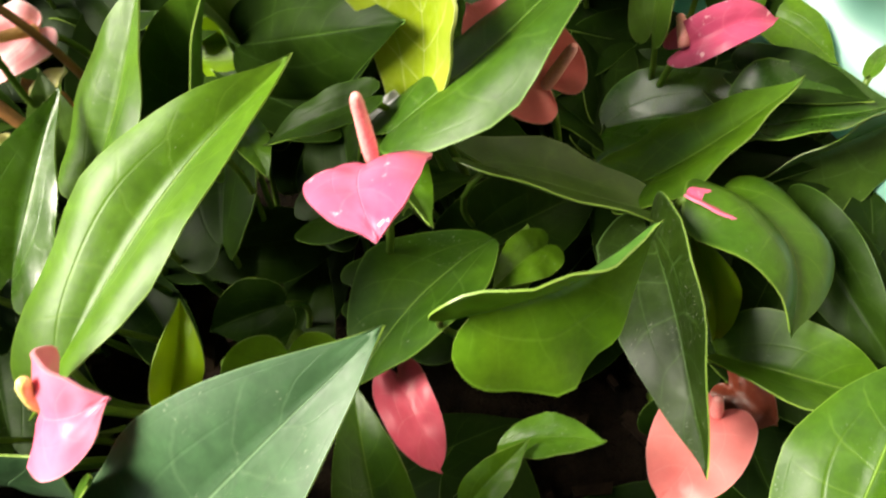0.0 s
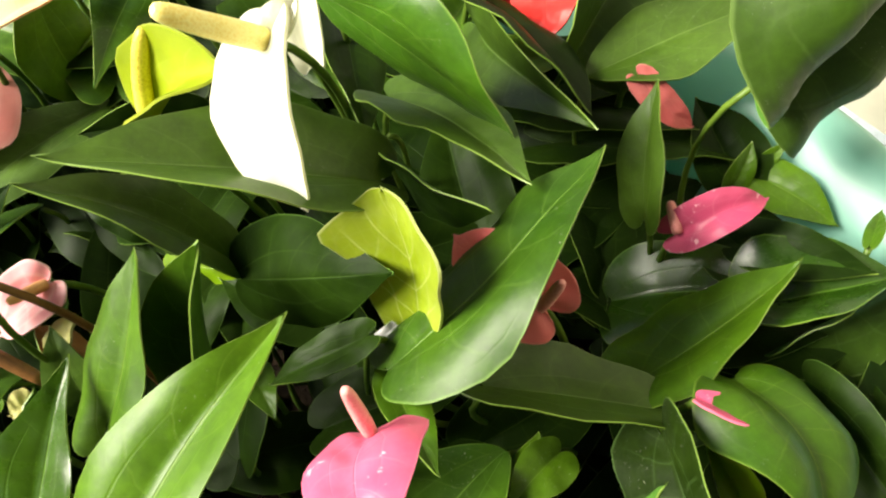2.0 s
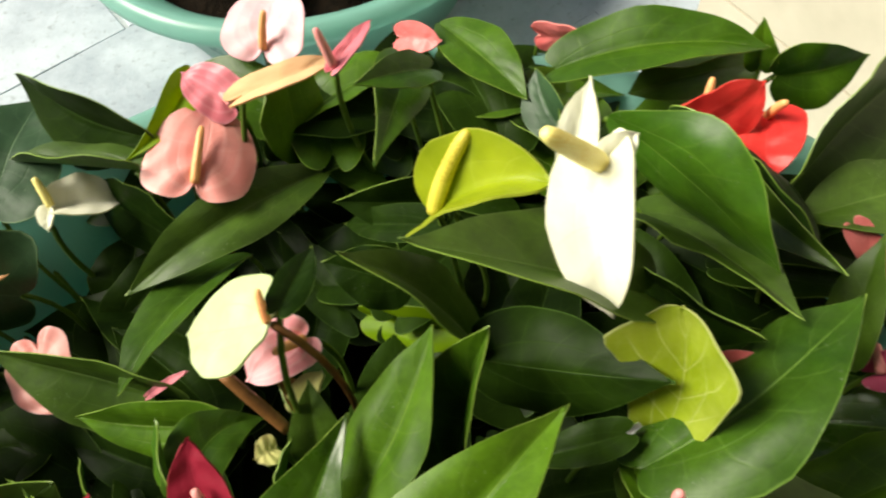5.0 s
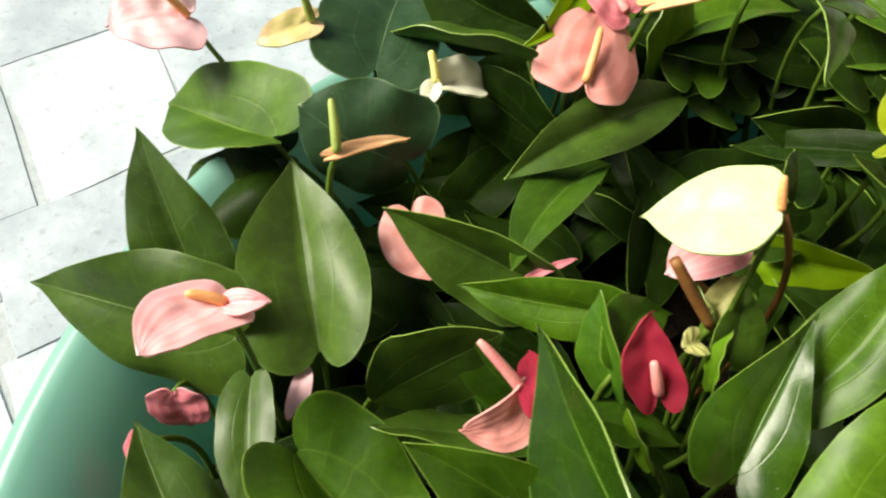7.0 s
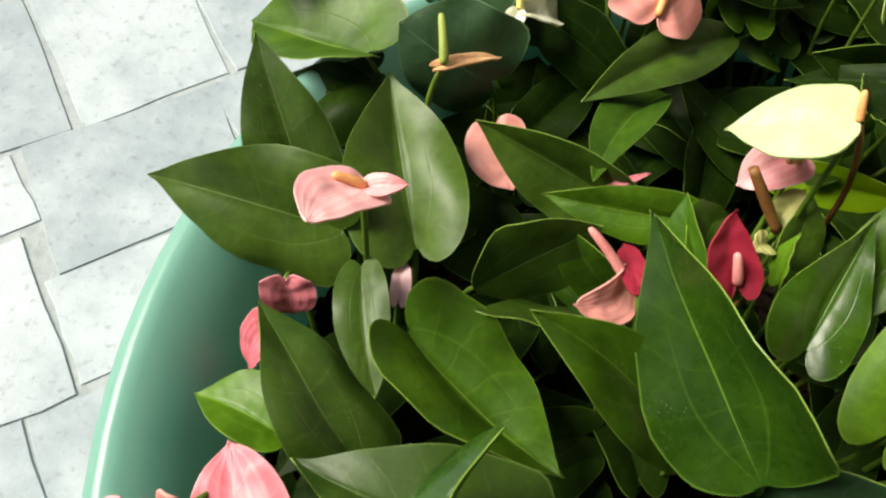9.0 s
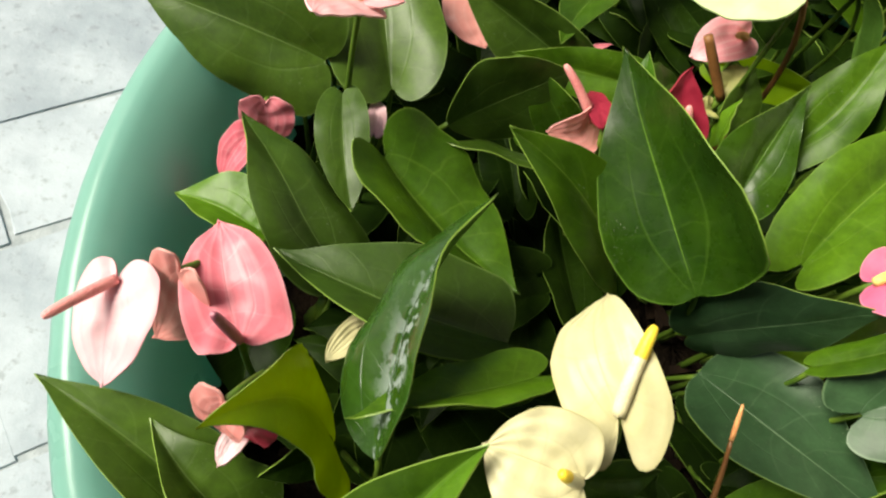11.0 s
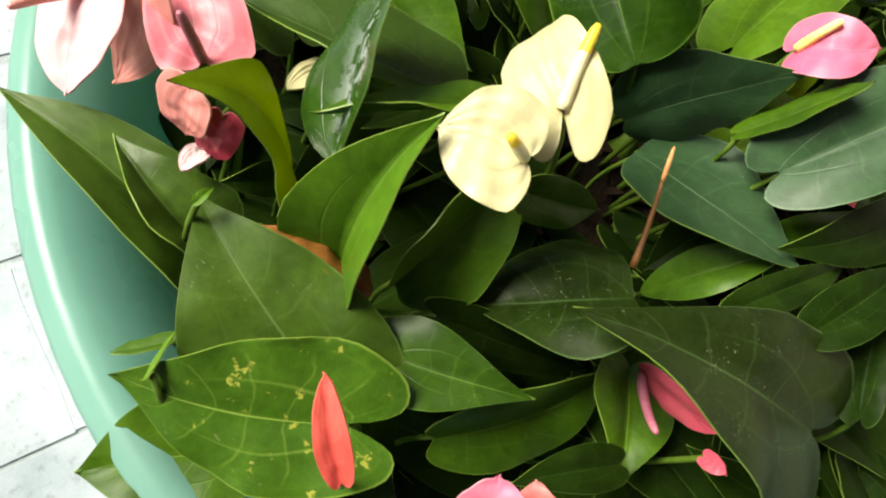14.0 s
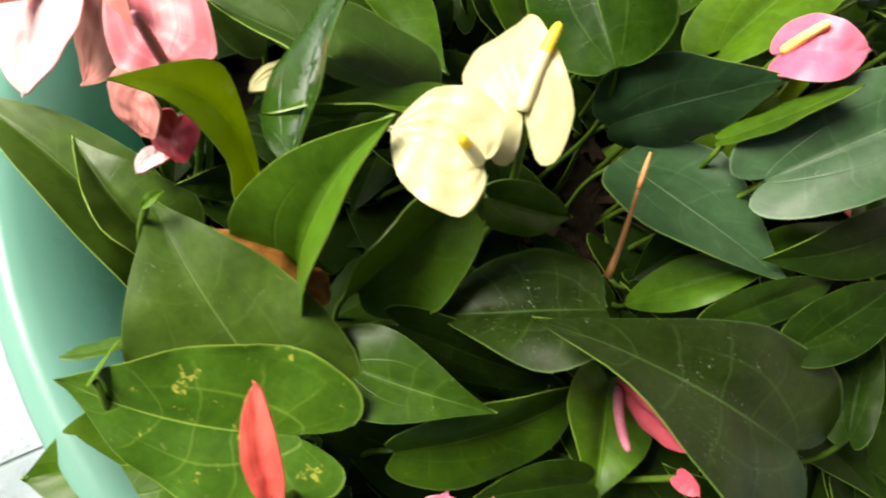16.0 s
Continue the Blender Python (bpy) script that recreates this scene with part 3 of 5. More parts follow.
CROWNS = [(0.0, 0.02), (0.24, 0.10), (0.07, 0.26), (-0.20, 0.20), (-0.27, -0.06), (-0.12, -0.25), (0.17, -0.18)]
PLANT_LABELS = ["anthurium with pale green and maroon spathes", "anthurium with magenta and coral spathes", "anthurium with white, lime and red spathes",
    "anthurium with salmon-pink heart-shaped spathes", "anthurium with pink spathes at the planter's rim", "anthurium with cream and scarlet spathes", "leafy anthurium with few spathes"]
PLANTS = []
for (x, y), words in zip(CROWNS, PLANT_LABELS):
    e = tagged(new("anthurium_plant"), "glossy green " + words, "plant", "anthuriums in the planter")
    v, q = tube([(x, y, 0.195), (x + 0.004, y, 0.215), (x, y + 0.003, 0.235)], [0.012, 0.010, 0.004], 9)
    part("crown", v, q, STALK, e)
    PLANTS.append(e)


def nearest(p):
    return min(range(len(CROWNS)), key=lambda i: math.hypot(CROWNS[i][0] - p[0], CROWNS[i][1] - p[1]))


def stalk_curve(end, leaving, plant, n=12):
    cx, cy = CROWNS[plant]
    a = rp.uniform(0, 6.283)
    foot = np.array([cx + 0.012 * math.cos(a), cy + 0.012 * math.sin(a), 0.20])
    foot[:2] += 0.8 * (end[:2] - foot[:2])
    reach = math.hypot(foot[0], foot[1])
    if reach > 0.32:
        foot[:2] *= 0.32 / reach
    run = np.linalg.norm(end - foot)
    down = unit(unit(leaving) + np.array([0, 0, -1.1]))
    return bezier(end, end + down * run * 0.38, foot + np.array([0, 0, 0.35]) * run, foot, n)


def leaf(kind, base, tip, width, roll, fold, bend=0.05, lobe=0.09, shape="leaf", wave=0.07, curl=0.0, label="", swerve=None, quilt=0.004, turn=None, skew=None):
    base, tip = np.array(base), np.array(tip)
    plant = nearest(base)
    ob = blade("leaf", base, tip, width, roll, fold, bend, lobe, (LEAF_TOP[kind], LEAF_TOP["lime"] if kind == "lime" else LEAF_BACK, EDGE[0]), PLANTS[plant], shape, wave, 0.0007, curl, 0.06, label, quilt, swerve=swerve, rng=rp, turn=turn, skew=skew)
    a, n, s = frame_of(base, tip, roll)
    v, q = tube(stalk_curve(base + a * 0.002 - n * 0.0016, -a * 0.7 - n * 0.6, plant), [0.0017, 0.0016, 0.0019, 0.0026], 7)
    part("petiole", v, q, STALK, ob)
    return ob


def flower(colour, base, tip, width, roll, fold, bend=0.05, lobe=0.16, spadix=None, spadix_kind="pink", stalk="green", curl=0.0, fat=0.0030, horn=None, shape="heart", swerve=None, turn=None, skew=None):
    base, tip = np.array(base), np.array(tip)
    plant = nearest(base)
    a, n, s = frame_of(base, tip, roll)
    v, q = tube(stalk_curve(base - n * 0.002, -a * 0.5 - n * 0.8, plant, 16), [0.0019, 0.0019, 0.0022, 0.0028], 8)
    stem = part("flower_stalk", v, q, STALK if stalk == "green" else STALK_BROWN, PLANTS[plant])
    mats = (SPATHE[colour],) * 3
    blade("spathe", base, tip, width, roll, fold, bend, lobe, mats, stem, shape, 0.04, 0.0012, curl, 0.02, colour_words(colour) + " waxy spathe", 0.012 if colour in ("white", "cream", "pale", "funnel", "lime") else 0.022, soft=0.3, rng=rp, swerve=swerve, turn=turn, skew=skew)
    if horn is not None:
        blade("spathe_lobe", base, horn, width * 0.42, roll, 30, 0.05, 0.05, mats, stem, "narrow", 0.03, 0.0012, rng=rp)
    if spadix is not None:
        top = np.array(spadix)
        b0 = base + n * 0.001
        mid = (b0 + top) / 2 + n * 0.12 * np.linalg.norm(top - b0)
        pts = bezier(b0, b0 * 0.4 + mid * 0.6, mid * 0.5 + top * 0.5, top, 14)
        v, q = tube(list(pts) + [top + (top - pts[-2]) * 0.25], [fat * 0.9, fat, fat * 0.97, fat * 0.9, fat * 0.85, fat * 0.75, fat * 0.3], 10)
        ripe = [i < 80 for i in range(len(q))] if spadix_kind == "yellow" else None
        part("spadix", v, q, (SPADIX[spadix_kind], SPADIX["ivory"]), stem, spadix_kind + " rod-shaped spadix", ripe)
    return stem


def colour_words(colour):
    return {"pinkbright": "bright pink", "limepeach": "greenish peach", "pale": "pale green", "pod": "pale green folded", "softpink": "soft pink", "funnel": "yellow-green cupped"}.get(colour, colour)


# leaves that stand in the light; the darkest kinds carry shade in their colour
leaf("mature", (-0.0127, -0.0051, 0.3746), (0.0771, 0.1126, 0.4046), 0.0350, -17, 28, 0.04, 0.12, "leaf", curl=0.13, swerve=0.026, turn=0.55, skew=0.000)
leaf("glossy", (-0.0478, 0.0360, 0.3630), (-0.0223, 0.1094, 0.3941), 0.0266, 5, 22, 0.00, 0.15, "arrow", curl=0.04, swerve=0.012, turn=0.07, skew=0.146)
leaf("mature", (-0.0180, 0.0773, 0.3681), (0.0162, 0.1439, 0.4167), 0.0234, -17, 15, -0.01, 0.14, "leaf", curl=0.12, swerve=-0.054, turn=0.02, skew=0.080)
leaf("mature", (0.0269, 0.1000, 0.3354), (0.0425, 0.1452, 0.4123), 0.0278, -20, 47, 0.07, 0.05, "narrow", curl=-0.11, swerve=-0.000, turn=-0.16, skew=0.165)
leaf("shade_green", (0.1112, 0.0923, 0.3722), (0.2120, 0.1656, 0.4089), 0.0408, -38, 6, 0.03, 0.05, "leaf", curl=0.40, swerve=-0.092, turn=0.04, skew=0.117)
leaf("mature", (0.2260, 0.0934, 0.3072), (0.3018, 0.1328, 0.3380), 0.0303, -39, 18, -0.02, 0.19, "cordate", curl=0.08, swerve=-0.021, turn=-0.25, skew=0.007)
leaf("glossy", (0.2179, 0.1468, 0.2685), (0.3173, 0.1217, 0.3120), 0.0325, 0, 16, 0.08, 0.02, "leaf", curl=-0.01, swerve=0.010, turn=-0.03, skew=-0.103)
leaf("glossy", (0.2850, 0.1228, 0.3111), (0.3502, 0.1257, 0.3216), 0.0289, -18, 28, 0.03, 0.16, "cordate", curl=-0.13, swerve=-0.052, turn=-0.05, skew=0.081)
leaf("olive", (0.3018, 0.1078, 0.2813), (0.3845, 0.1337, 0.3052), 0.0293, 65, 26, 0.02, 0.14, "leaf", curl=-0.23, swerve=0.050, turn=-0.24, skew=-0.022)
leaf("olive", (0.1502, 0.0867, 0.3522), (0.2692, 0.0627, 0.3152), 0.0253, -42, 0, -0.02, 0.12, "leaf", curl=-0.32, swerve=0.043, turn=0.05, skew=0.081)
leaf("mature", (0.2611, 0.0843, 0.3239), (0.2773, 0.0109, 0.3337), 0.0349, -28, 19, 0.17, 0.05, "narrow", curl=0.44, swerve=0.076, turn=-0.36, skew=-0.107)
leaf("deep_shade", (0.3011, 0.0845, 0.2971), (0.3330, -0.0056, 0.3071), 0.0189, 38, 15)
leaf("lime", (0.2429, 0.0593, 0.3294), (0.2565, 0.0151, 0.2962), 0.0124, 2, 43, 0.09, 0.05, "lance", curl=0.00, swerve=0.054, turn=-0.06, skew=0.017)
leaf("dusty_shade", (0.2247, 0.0618, 0.3312), (0.2329, -0.0463, 0.3437), 0.0254, 54, 20, 0.06, 0.12, "cordate", curl=-0.11, swerve=0.075, turn=-0.02, skew=-0.056)
leaf("fresh", (0.1448, 0.0041, 0.4080), (0.2099, 0.0335, 0.4159), 0.0318, 68, 24, 0.03, 0.17, "leaf", curl=-0.15, swerve=-0.083, turn=0.48, skew=-0.128)
leaf("shade_green", (0.1543, 0.0625, 0.3216), (0.0932, -0.0080, 0.3367), 0.0307, 20, 14, 0.05, 0.05, "lance", curl=-0.11, swerve=-0.044, turn=-0.03, skew=-0.029)
leaf("blue_sheen", (0.0216, -0.0835, 0.3768), (0.1240, -0.0104, 0.4580), 0.0351, -1, 13, 0.03, 0.10, "leaf", curl=0.03, swerve=-0.007, turn=0.13, skew=0.009)
leaf("mature", (0.1120, -0.0761, 0.3483), (0.0973, -0.0078, 0.3612), 0.0167, 6, 19, 0.05, 0.16, "cordate", curl=-0.00, swerve=0.014, turn=-0.03, skew=-0.007)
leaf("mature", (0.2735, -0.0760, 0.3500), (0.3181, 0.0012, 0.3600), 0.0337, -38, 15)
leaf("mature", (0.2556, 0.0108, 0.3002), (0.3251, -0.0131, 0.3142), 0.0247, -22, 24, 0.06, 0.05, "narrow", curl=-0.23, swerve=-0.060, turn=0.43, skew=0.016)
leaf("bright", (0.1535, -0.0334, 0.3460), (0.1936, -0.0333, 0.3608), 0.0097, -25, 8, 0.06, 0.05, "lance", curl=-0.04, swerve=0.043, turn=-0.04, skew=0.009)
leaf("deep_shade", (0.0345, 0.1510, 0.3557), (0.1225, 0.1213, 0.4086), 0.0296, 40, -19, 0.02, 0.07, "leaf", curl=0.17, swerve=-0.002, turn=-0.00, skew=0.003)
leaf("olive", (0.1162, 0.1711, 0.3946), (0.0064, 0.1564, 0.4703), 0.0317, 12, 24, 0.04, 0.07, "leaf", curl=-0.03, swerve=0.032, turn=0.20, skew=-0.007)
leaf("olive", (0.0308, 0.1616, 0.3580), (-0.0257, 0.1673, 0.4403), 0.0209, 17, 23, 0.07, 0.09, "leaf", curl=0.00, swerve=-0.012, turn=0.03, skew=-0.000)
leaf("bright", (0.0989, 0.2474, 0.4344), (0.1763, 0.1742, 0.4086), 0.0264, 77, -1, 0.00, 0.05, "lance", curl=0.25, swerve=0.050, turn=0.52, skew=0.158)
leaf("olive", (0.1646, 0.2937, 0.3455), (0.2115, 0.1798, 0.3980), 0.0320, 63, 24, 0.09, 0.16, "arrow", curl=-0.02, swerve=0.017, turn=-0.30, skew=-0.037)
leaf("olive", (0.1200, 0.2185, 0.3914), (0.1806, 0.1492, 0.4133), 0.0246, -26, 18, 0.04, 0.10, "leaf", curl=0.02, swerve=0.043, turn=0.01, skew=0.005)
leaf("deep_shade", (0.1135, 0.2146, 0.3639), (0.1644, 0.1408, 0.4103), 0.0211, 94, 20, 0.07, 0.05, "lance", curl=-0.00, swerve=-0.002, turn=0.03, skew=0.004)
leaf("olive", (0.2158, 0.2611, 0.3457), (0.3074, 0.3459, 0.3643), 0.0458, 54, 29, 0.05, 0.05, "narrow", curl=-0.13, swerve=0.116, turn=-0.09, skew=-0.102)
leaf("olive", (0.2186, 0.2416, 0.3529), (0.3093, 0.2665, 0.3586), 0.0256, -4, 8, 0.01, 0.05, "lance", curl=-0.01, swerve=-0.005, turn=0.06, skew=-0.035)
leaf("olive", (0.2845, 0.1994, 0.3797), (0.3579, 0.2347, 0.4243), 0.0750, 84, 50, -0.03, 0.07, "cordate", curl=0.68, swerve=0.037, turn=-0.21, skew=0.046)
leaf("olive", (0.2363, 0.1675, 0.3281), (0.2466, 0.2158, 0.3772), 0.0167, -49, 14, 0.05, 0.10, "leaf", curl=-0.01, swerve=-0.006, turn=0.08, skew=0.002)
leaf("mature", (0.3042, 0.1989, 0.3000), (0.3377, 0.1619, 0.3000), 0.0152, 9, 15)
leaf("mature", (0.3374, 0.1397, 0.3261), (0.3514, 0.1601, 0.3201), 0.0047, -27, 15)
leaf("mature", (0.0405, 0.1093, 0.3550), (0.0576, 0.0792, 0.3600), 0.0086, -10, 15)
leaf("deep_shade", (0.1052, 0.1070, 0.3791), (0.0540, 0.0952, 0.3604), 0.0105, 2, 15)
leaf("mature", (0.1100, 0.0943, 0.3622), (0.1310, 0.0460, 0.3810), 0.0111, -20, 15)
leaf("mature", (0.1796, 0.0601, 0.3186), (0.1529, 0.0349, 0.3286), 0.0129, -8, 15)
leaf("fresh", (0.1421, -0.0542, 0.3500), (0.1651, -0.0319, 0.3600), 0.0082, -10, 20)
leaf("lime", (0.0297, -0.0163, 0.3720), (0.0363, 0.0181, 0.3870), 0.0122, 35, 40)
leaf("fresh", (0.1613, 0.0477, 0.3000), (0.1711, 0.0698, 0.3200), 0.0109, 0, 15)
leaf("deep_shade", (0.0510, 0.0392, 0.3000), (0.0102, 0.0288, 0.2900), 0.0183, -37, 15)
leaf("fresh", (0.0643, 0.0083, 0.3369), (0.0573, -0.0213, 0.3030), 0.0273, -26, 1, 0.07, 0.19, "cordate", curl=0.05, swerve=-0.015, turn=0.03, skew=-0.019)
leaf("deep_shade", (0.0923, 0.3079, 0.3579), (0.1074, 0.2063, 0.3729), 0.0202, -34, 15)
leaf("deep_shade", (0.2971, 0.1935, 0.2950), (0.2812, 0.2471, 0.3100), 0.0211, -11, 14)
leaf("mature", (0.2896, 0.1919, 0.3000), (0.3031, 0.2108, 0.3150), 0.0078, 24, 20)
leaf("mature", (0.3076, 0.2027, 0.3000), (0.3210, 0.2082, 0.3150), 0.0047, 29, 20)
leaf("deep_shade", (0.2825, 0.1562, 0.3100), (0.3376, 0.1259, 0.3250), 0.0160, 8, 16)
leaf("deep_shade", (0.2742, 0.1548, 0.3000), (0.3259, 0.1209, 0.3100), 0.0171, 4, 16)
leaf("mature", (0.0809, 0.3428, 0.3663), (0.2042, 0.3341, 0.3921), 0.0249, 6, 21, 0.06, 0.05, "narrow", curl=-0.01, swerve=0.044, turn=-0.03, skew=0.005)
leaf("mature", (0.2145, 0.3577, 0.3500), (0.2084, 0.3663, 0.3850), 0.0114, -62, 18)
leaf("mature", (0.2241, 0.3515, 0.3500), (0.2796, 0.3581, 0.3600), 0.0245, 67, 16)
leaf("olive", (-0.0706, 0.3037, 0.3138), (-0.1815, 0.1990, 0.3264), 0.0233, -27, 23, 0.06, 0.05, "lance", curl=0.03, swerve=-0.032, turn=0.20, skew=0.035)
leaf("shade_green", (-0.1169, 0.2418, 0.3031), (-0.1672, 0.1342, 0.3317), 0.0224, 18, 21, 0.07, 0.05, "lance", curl=0.01, swerve=-0.045, turn=-0.02, skew=-0.014)
leaf("olive", (-0.1508, 0.1425, 0.3058), (-0.2487, 0.1563, 0.3387), 0.0296, -57, 25, -0.01, 0.14, "cordate", curl=-0.12, swerve=-0.003, turn=0.08, skew=0.091)
leaf("mature", (-0.1104, 0.1169, 0.3364), (-0.1967, 0.1260, 0.3175), 0.0197, -52, 17, 0.03, 0.18, "cordate", curl=0.06, swerve=0.004, turn=-0.15, skew=-0.011)
leaf("glossy", (-0.1514, 0.0527, 0.3230), (-0.1976, 0.1069, 0.3016), 0.0158, -64, 7, 0.02, 0.08, "leaf", curl=0.05, swerve=0.035, turn=-0.13, skew=-0.017)
leaf("glossy", (-0.0733, -0.0423, 0.3708), (-0.1520, 0.0676, 0.4159), 0.0426, -54, 11, 0.00, 0.01, "leaf", curl=-0.51, swerve=0.010, turn=-0.47, skew=-0.185)
leaf("mature", (-0.0928, -0.0261, 0.3064), (-0.1993, 0.0114, 0.3918), 0.0286, -17, 26, 0.08, 0.05, "lance", curl=0.05, swerve=-0.076, turn=0.03, skew=0.049)
leaf("mature", (-0.2590, 0.0097, 0.3245), (-0.1585, -0.0500, 0.3202), 0.0430, -16, 27, -0.06, 0.13, "cordate", curl=-0.01, swerve=-0.010, turn=-0.13, skew=0.052)
leaf("olive", (-0.2670, -0.0657, 0.3174), (-0.3473, 0.0089, 0.3273), 0.0292, 17, 9, 0.12, 0.11, "cordate", curl=0.20, swerve=0.079, turn=0.49, skew=-0.043)
leaf("olive", (-0.2954, 0.0449, 0.3250), (-0.2675, -0.0303, 0.3214), 0.0174, 10, 16, 0.05, 0.05, "narrow", curl=-0.00, swerve=-0.022, turn=0.02, skew=-0.004)
leaf("fresh", (-0.3111, -0.0627, 0.3295), (-0.3666, -0.0492, 0.3156), 0.0215, 11, 23, 0.06, 0.11, "leaf", curl=-0.17, swerve=-0.022, turn=0.10, skew=-0.104)
leaf("olive", (-0.1649, -0.0887, 0.3418), (-0.3000, -0.0745, 0.3417), 0.0379, 23, 18, 0.05, 0.00, "leaf", curl=-0.16, swerve=0.088, turn=-0.05, skew=-0.017)
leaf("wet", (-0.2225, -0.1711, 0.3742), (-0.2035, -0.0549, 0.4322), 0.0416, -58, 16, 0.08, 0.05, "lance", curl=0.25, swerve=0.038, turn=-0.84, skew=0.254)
leaf("mature", (-0.1573, -0.1159, 0.3845), (-0.2406, -0.1612, 0.3944), 0.0197, 39, 28, 0.00, 0.08, "leaf", curl=0.09, swerve=0.013, turn=0.51, skew=0.035)
leaf("olive", (-0.2704, -0.2193, 0.3022), (-0.3873, -0.1674, 0.3299), 0.0281, 11, 26, 0.09, 0.15, "cordate", curl=-0.14, swerve=-0.027, turn=-0.29, skew=-0.052)
leaf("olive", (-0.2725, -0.2111, 0.3227), (-0.3281, -0.1733, 0.3348), 0.0269, 22, 27, 0.06, 0.15, "arrow", curl=-0.16, swerve=0.082, turn=-0.22, skew=-0.069)
leaf("lime", (-0.2406, -0.1619, 0.3219), (-0.2939, -0.1844, 0.4202), 0.0345, 2, 11, 0.10, 0.22, "arrow", curl=0.30, swerve=-0.137, turn=-0.22, skew=0.014)
leaf("olive", (-0.1850, -0.2695, 0.3305), (-0.2763, -0.2024, 0.3615), 0.0470, -15, 12, 0.03, 0.15, "cordate", curl=0.03, swerve=0.032, turn=0.00, skew=0.092)
leaf("spotted", (-0.1793, -0.2816, 0.3464), (-0.2861, -0.2861, 0.3368), 0.0386, -30, 2, 0.01, 0.24, "cordate", curl=-0.07, swerve=0.049, turn=-0.36, skew=-0.065)
leaf("mature", (-0.2039, -0.2992, 0.3165), (-0.2887, -0.3279, 0.3052), 0.0310, -14, 8, 0.0, 0.05, "lance", curl=-0.04, swerve=-0.042, turn=0.04, skew=-0.048)
leaf("mature", (-0.2641, -0.2640, 0.3399), (-0.2919, -0.2747, 0.3229), 0.0063, 40, 17, 0.00, 0.05, "narrow", curl=0.02, swerve=0.036, turn=0.04, skew=0.004)
leaf("bright", (-0.2035, -0.2123, 0.3403), (-0.1859, -0.1638, 0.4336), 0.0310, -15, 39, 0.07, 0.05, "leaf", curl=-0.18, swerve=0.045, turn=-0.17, skew=0.023)
leaf("mature", (-0.1733, -0.2054, 0.3348), (-0.1327, -0.1455, 0.3837), 0.0315, 49, 27, 0.05, 0.05, "narrow", curl=-0.27, swerve=0.057, turn=-0.46, skew=0.032)
leaf("mature", (-0.1306, -0.1568, 0.3846), (-0.0786, -0.1377, 0.3600), 0.0152, 53, 17, 0.05, 0.09, "leaf", curl=0.07, swerve=-0.006, turn=-0.00, skew=0.007)
leaf("blue_sheen", (-0.0434, -0.0660, 0.3224), (0.0525, -0.1302, 0.3611), 0.0385, -4, -4, 0.06, 0.00, "leaf", curl=-0.24, swerve=-0.047, turn=0.06, skew=0.129)
leaf("deep_shade", (0.0390, -0.0766, 0.3000), (0.0008, -0.1151, 0.2700), 0.0215, 1, 12)
leaf("bright", (-0.0037, -0.1364, 0.2783), (0.0509, -0.1162, 0.3565), 0.0173, -2, 19, 0.05, 0.05, "lance", curl=0.03, swerve=0.000, turn=-0.07, skew=-0.008)
leaf("dusty_shade", (0.0740, -0.2171, 0.3439), (-0.1011, -0.2135, 0.3982), 0.0513, -9, 9, 0.06, 0.11, "arrow", curl=0.00, swerve=-0.010, turn=0.50, skew=0.042)
leaf("dusty_shade", (-0.0531, -0.1825, 0.3632), (-0.1324, -0.2035, 0.3329), 0.0430, 23, 15, 0.05, 0.00, "leaf", curl=0.27, swerve=0.037, turn=-0.19, skew=-0.095)
leaf("shade_green", (-0.1663, -0.2443, 0.3413), (-0.0948, -0.2477, 0.3540), 0.0228, 8, 16, 0.05, 0.17, "arrow", curl=-0.02, swerve=-0.021, turn=-0.01, skew=0.042)
leaf("deep_shade", (-0.1490, -0.2162, 0.3388), (-0.0389, -0.2029, 0.2886), 0.0149, 35, 14)
leaf("mature", (-0.1307, -0.2719, 0.3160), (-0.0288, -0.2045, 0.2986), 0.0240, 36, 23, 0.05, 0.05, "narrow", curl=-0.00, swerve=-0.029, turn=-0.05, skew=0.001)
leaf("mature", (-0.0187, -0.1980, 0.3023), (-0.0211, -0.2679, 0.3123), 0.0279, 0, 20)
leaf("deep_shade", (0.1027, -0.2571, 0.3121), (0.0069, -0.2407, 0.3271), 0.0174, -22, 15)
leaf("mature", (-0.0029, -0.0622, 0.3701), (0.0362, -0.0478, 0.4326), 0.0124, -37, 11, 0.01, 0.05, "narrow", curl=0.08, swerve=-0.039, turn=-0.00, skew=-0.011)
leaf("blue_sheen", (-0.0542, -0.0466, 0.3263), (0.0107, -0.0414, 0.4133), 0.0327, 74, -3, 0.03, 0.05, "leaf", curl=0.10, swerve=0.047, turn=-0.19, skew=0.041)
leaf("deep_shade", (0.1184, -0.0749, 0.3680), (0.0293, -0.1264, 0.3662), 0.0191, -17, 14)
leaf("deep_shade", (0.0066, -0.1708, 0.3628), (0.0860, -0.1138, 0.3594), 0.0117, -0, 18)
leaf("deep_shade", (0.0516, -0.1718, 0.3694), (0.1083, -0.1152, 0.3794), 0.0180, -13, 18)
leaf("deep_shade", (0.1011, -0.2027, 0.3500), (0.1091, -0.1377, 0.3600), 0.0146, -41, 18)
leaf("olive", (-0.3125, 0.0663, 0.3225), (-0.4383, 0.0725, 0.3286), 0.0429, -49, 9, 0.03, 0.07, "cordate", curl=0.14, swerve=-0.021, turn=-0.04, skew=0.003)
leaf("olive", (-0.2677, 0.0725, 0.3066), (-0.3113, 0.1777, 0.3424), 0.0455, -6, 28, -0.02, 0.10, "leaf", curl=0.06, swerve=0.007, turn=0.24, skew=0.031)
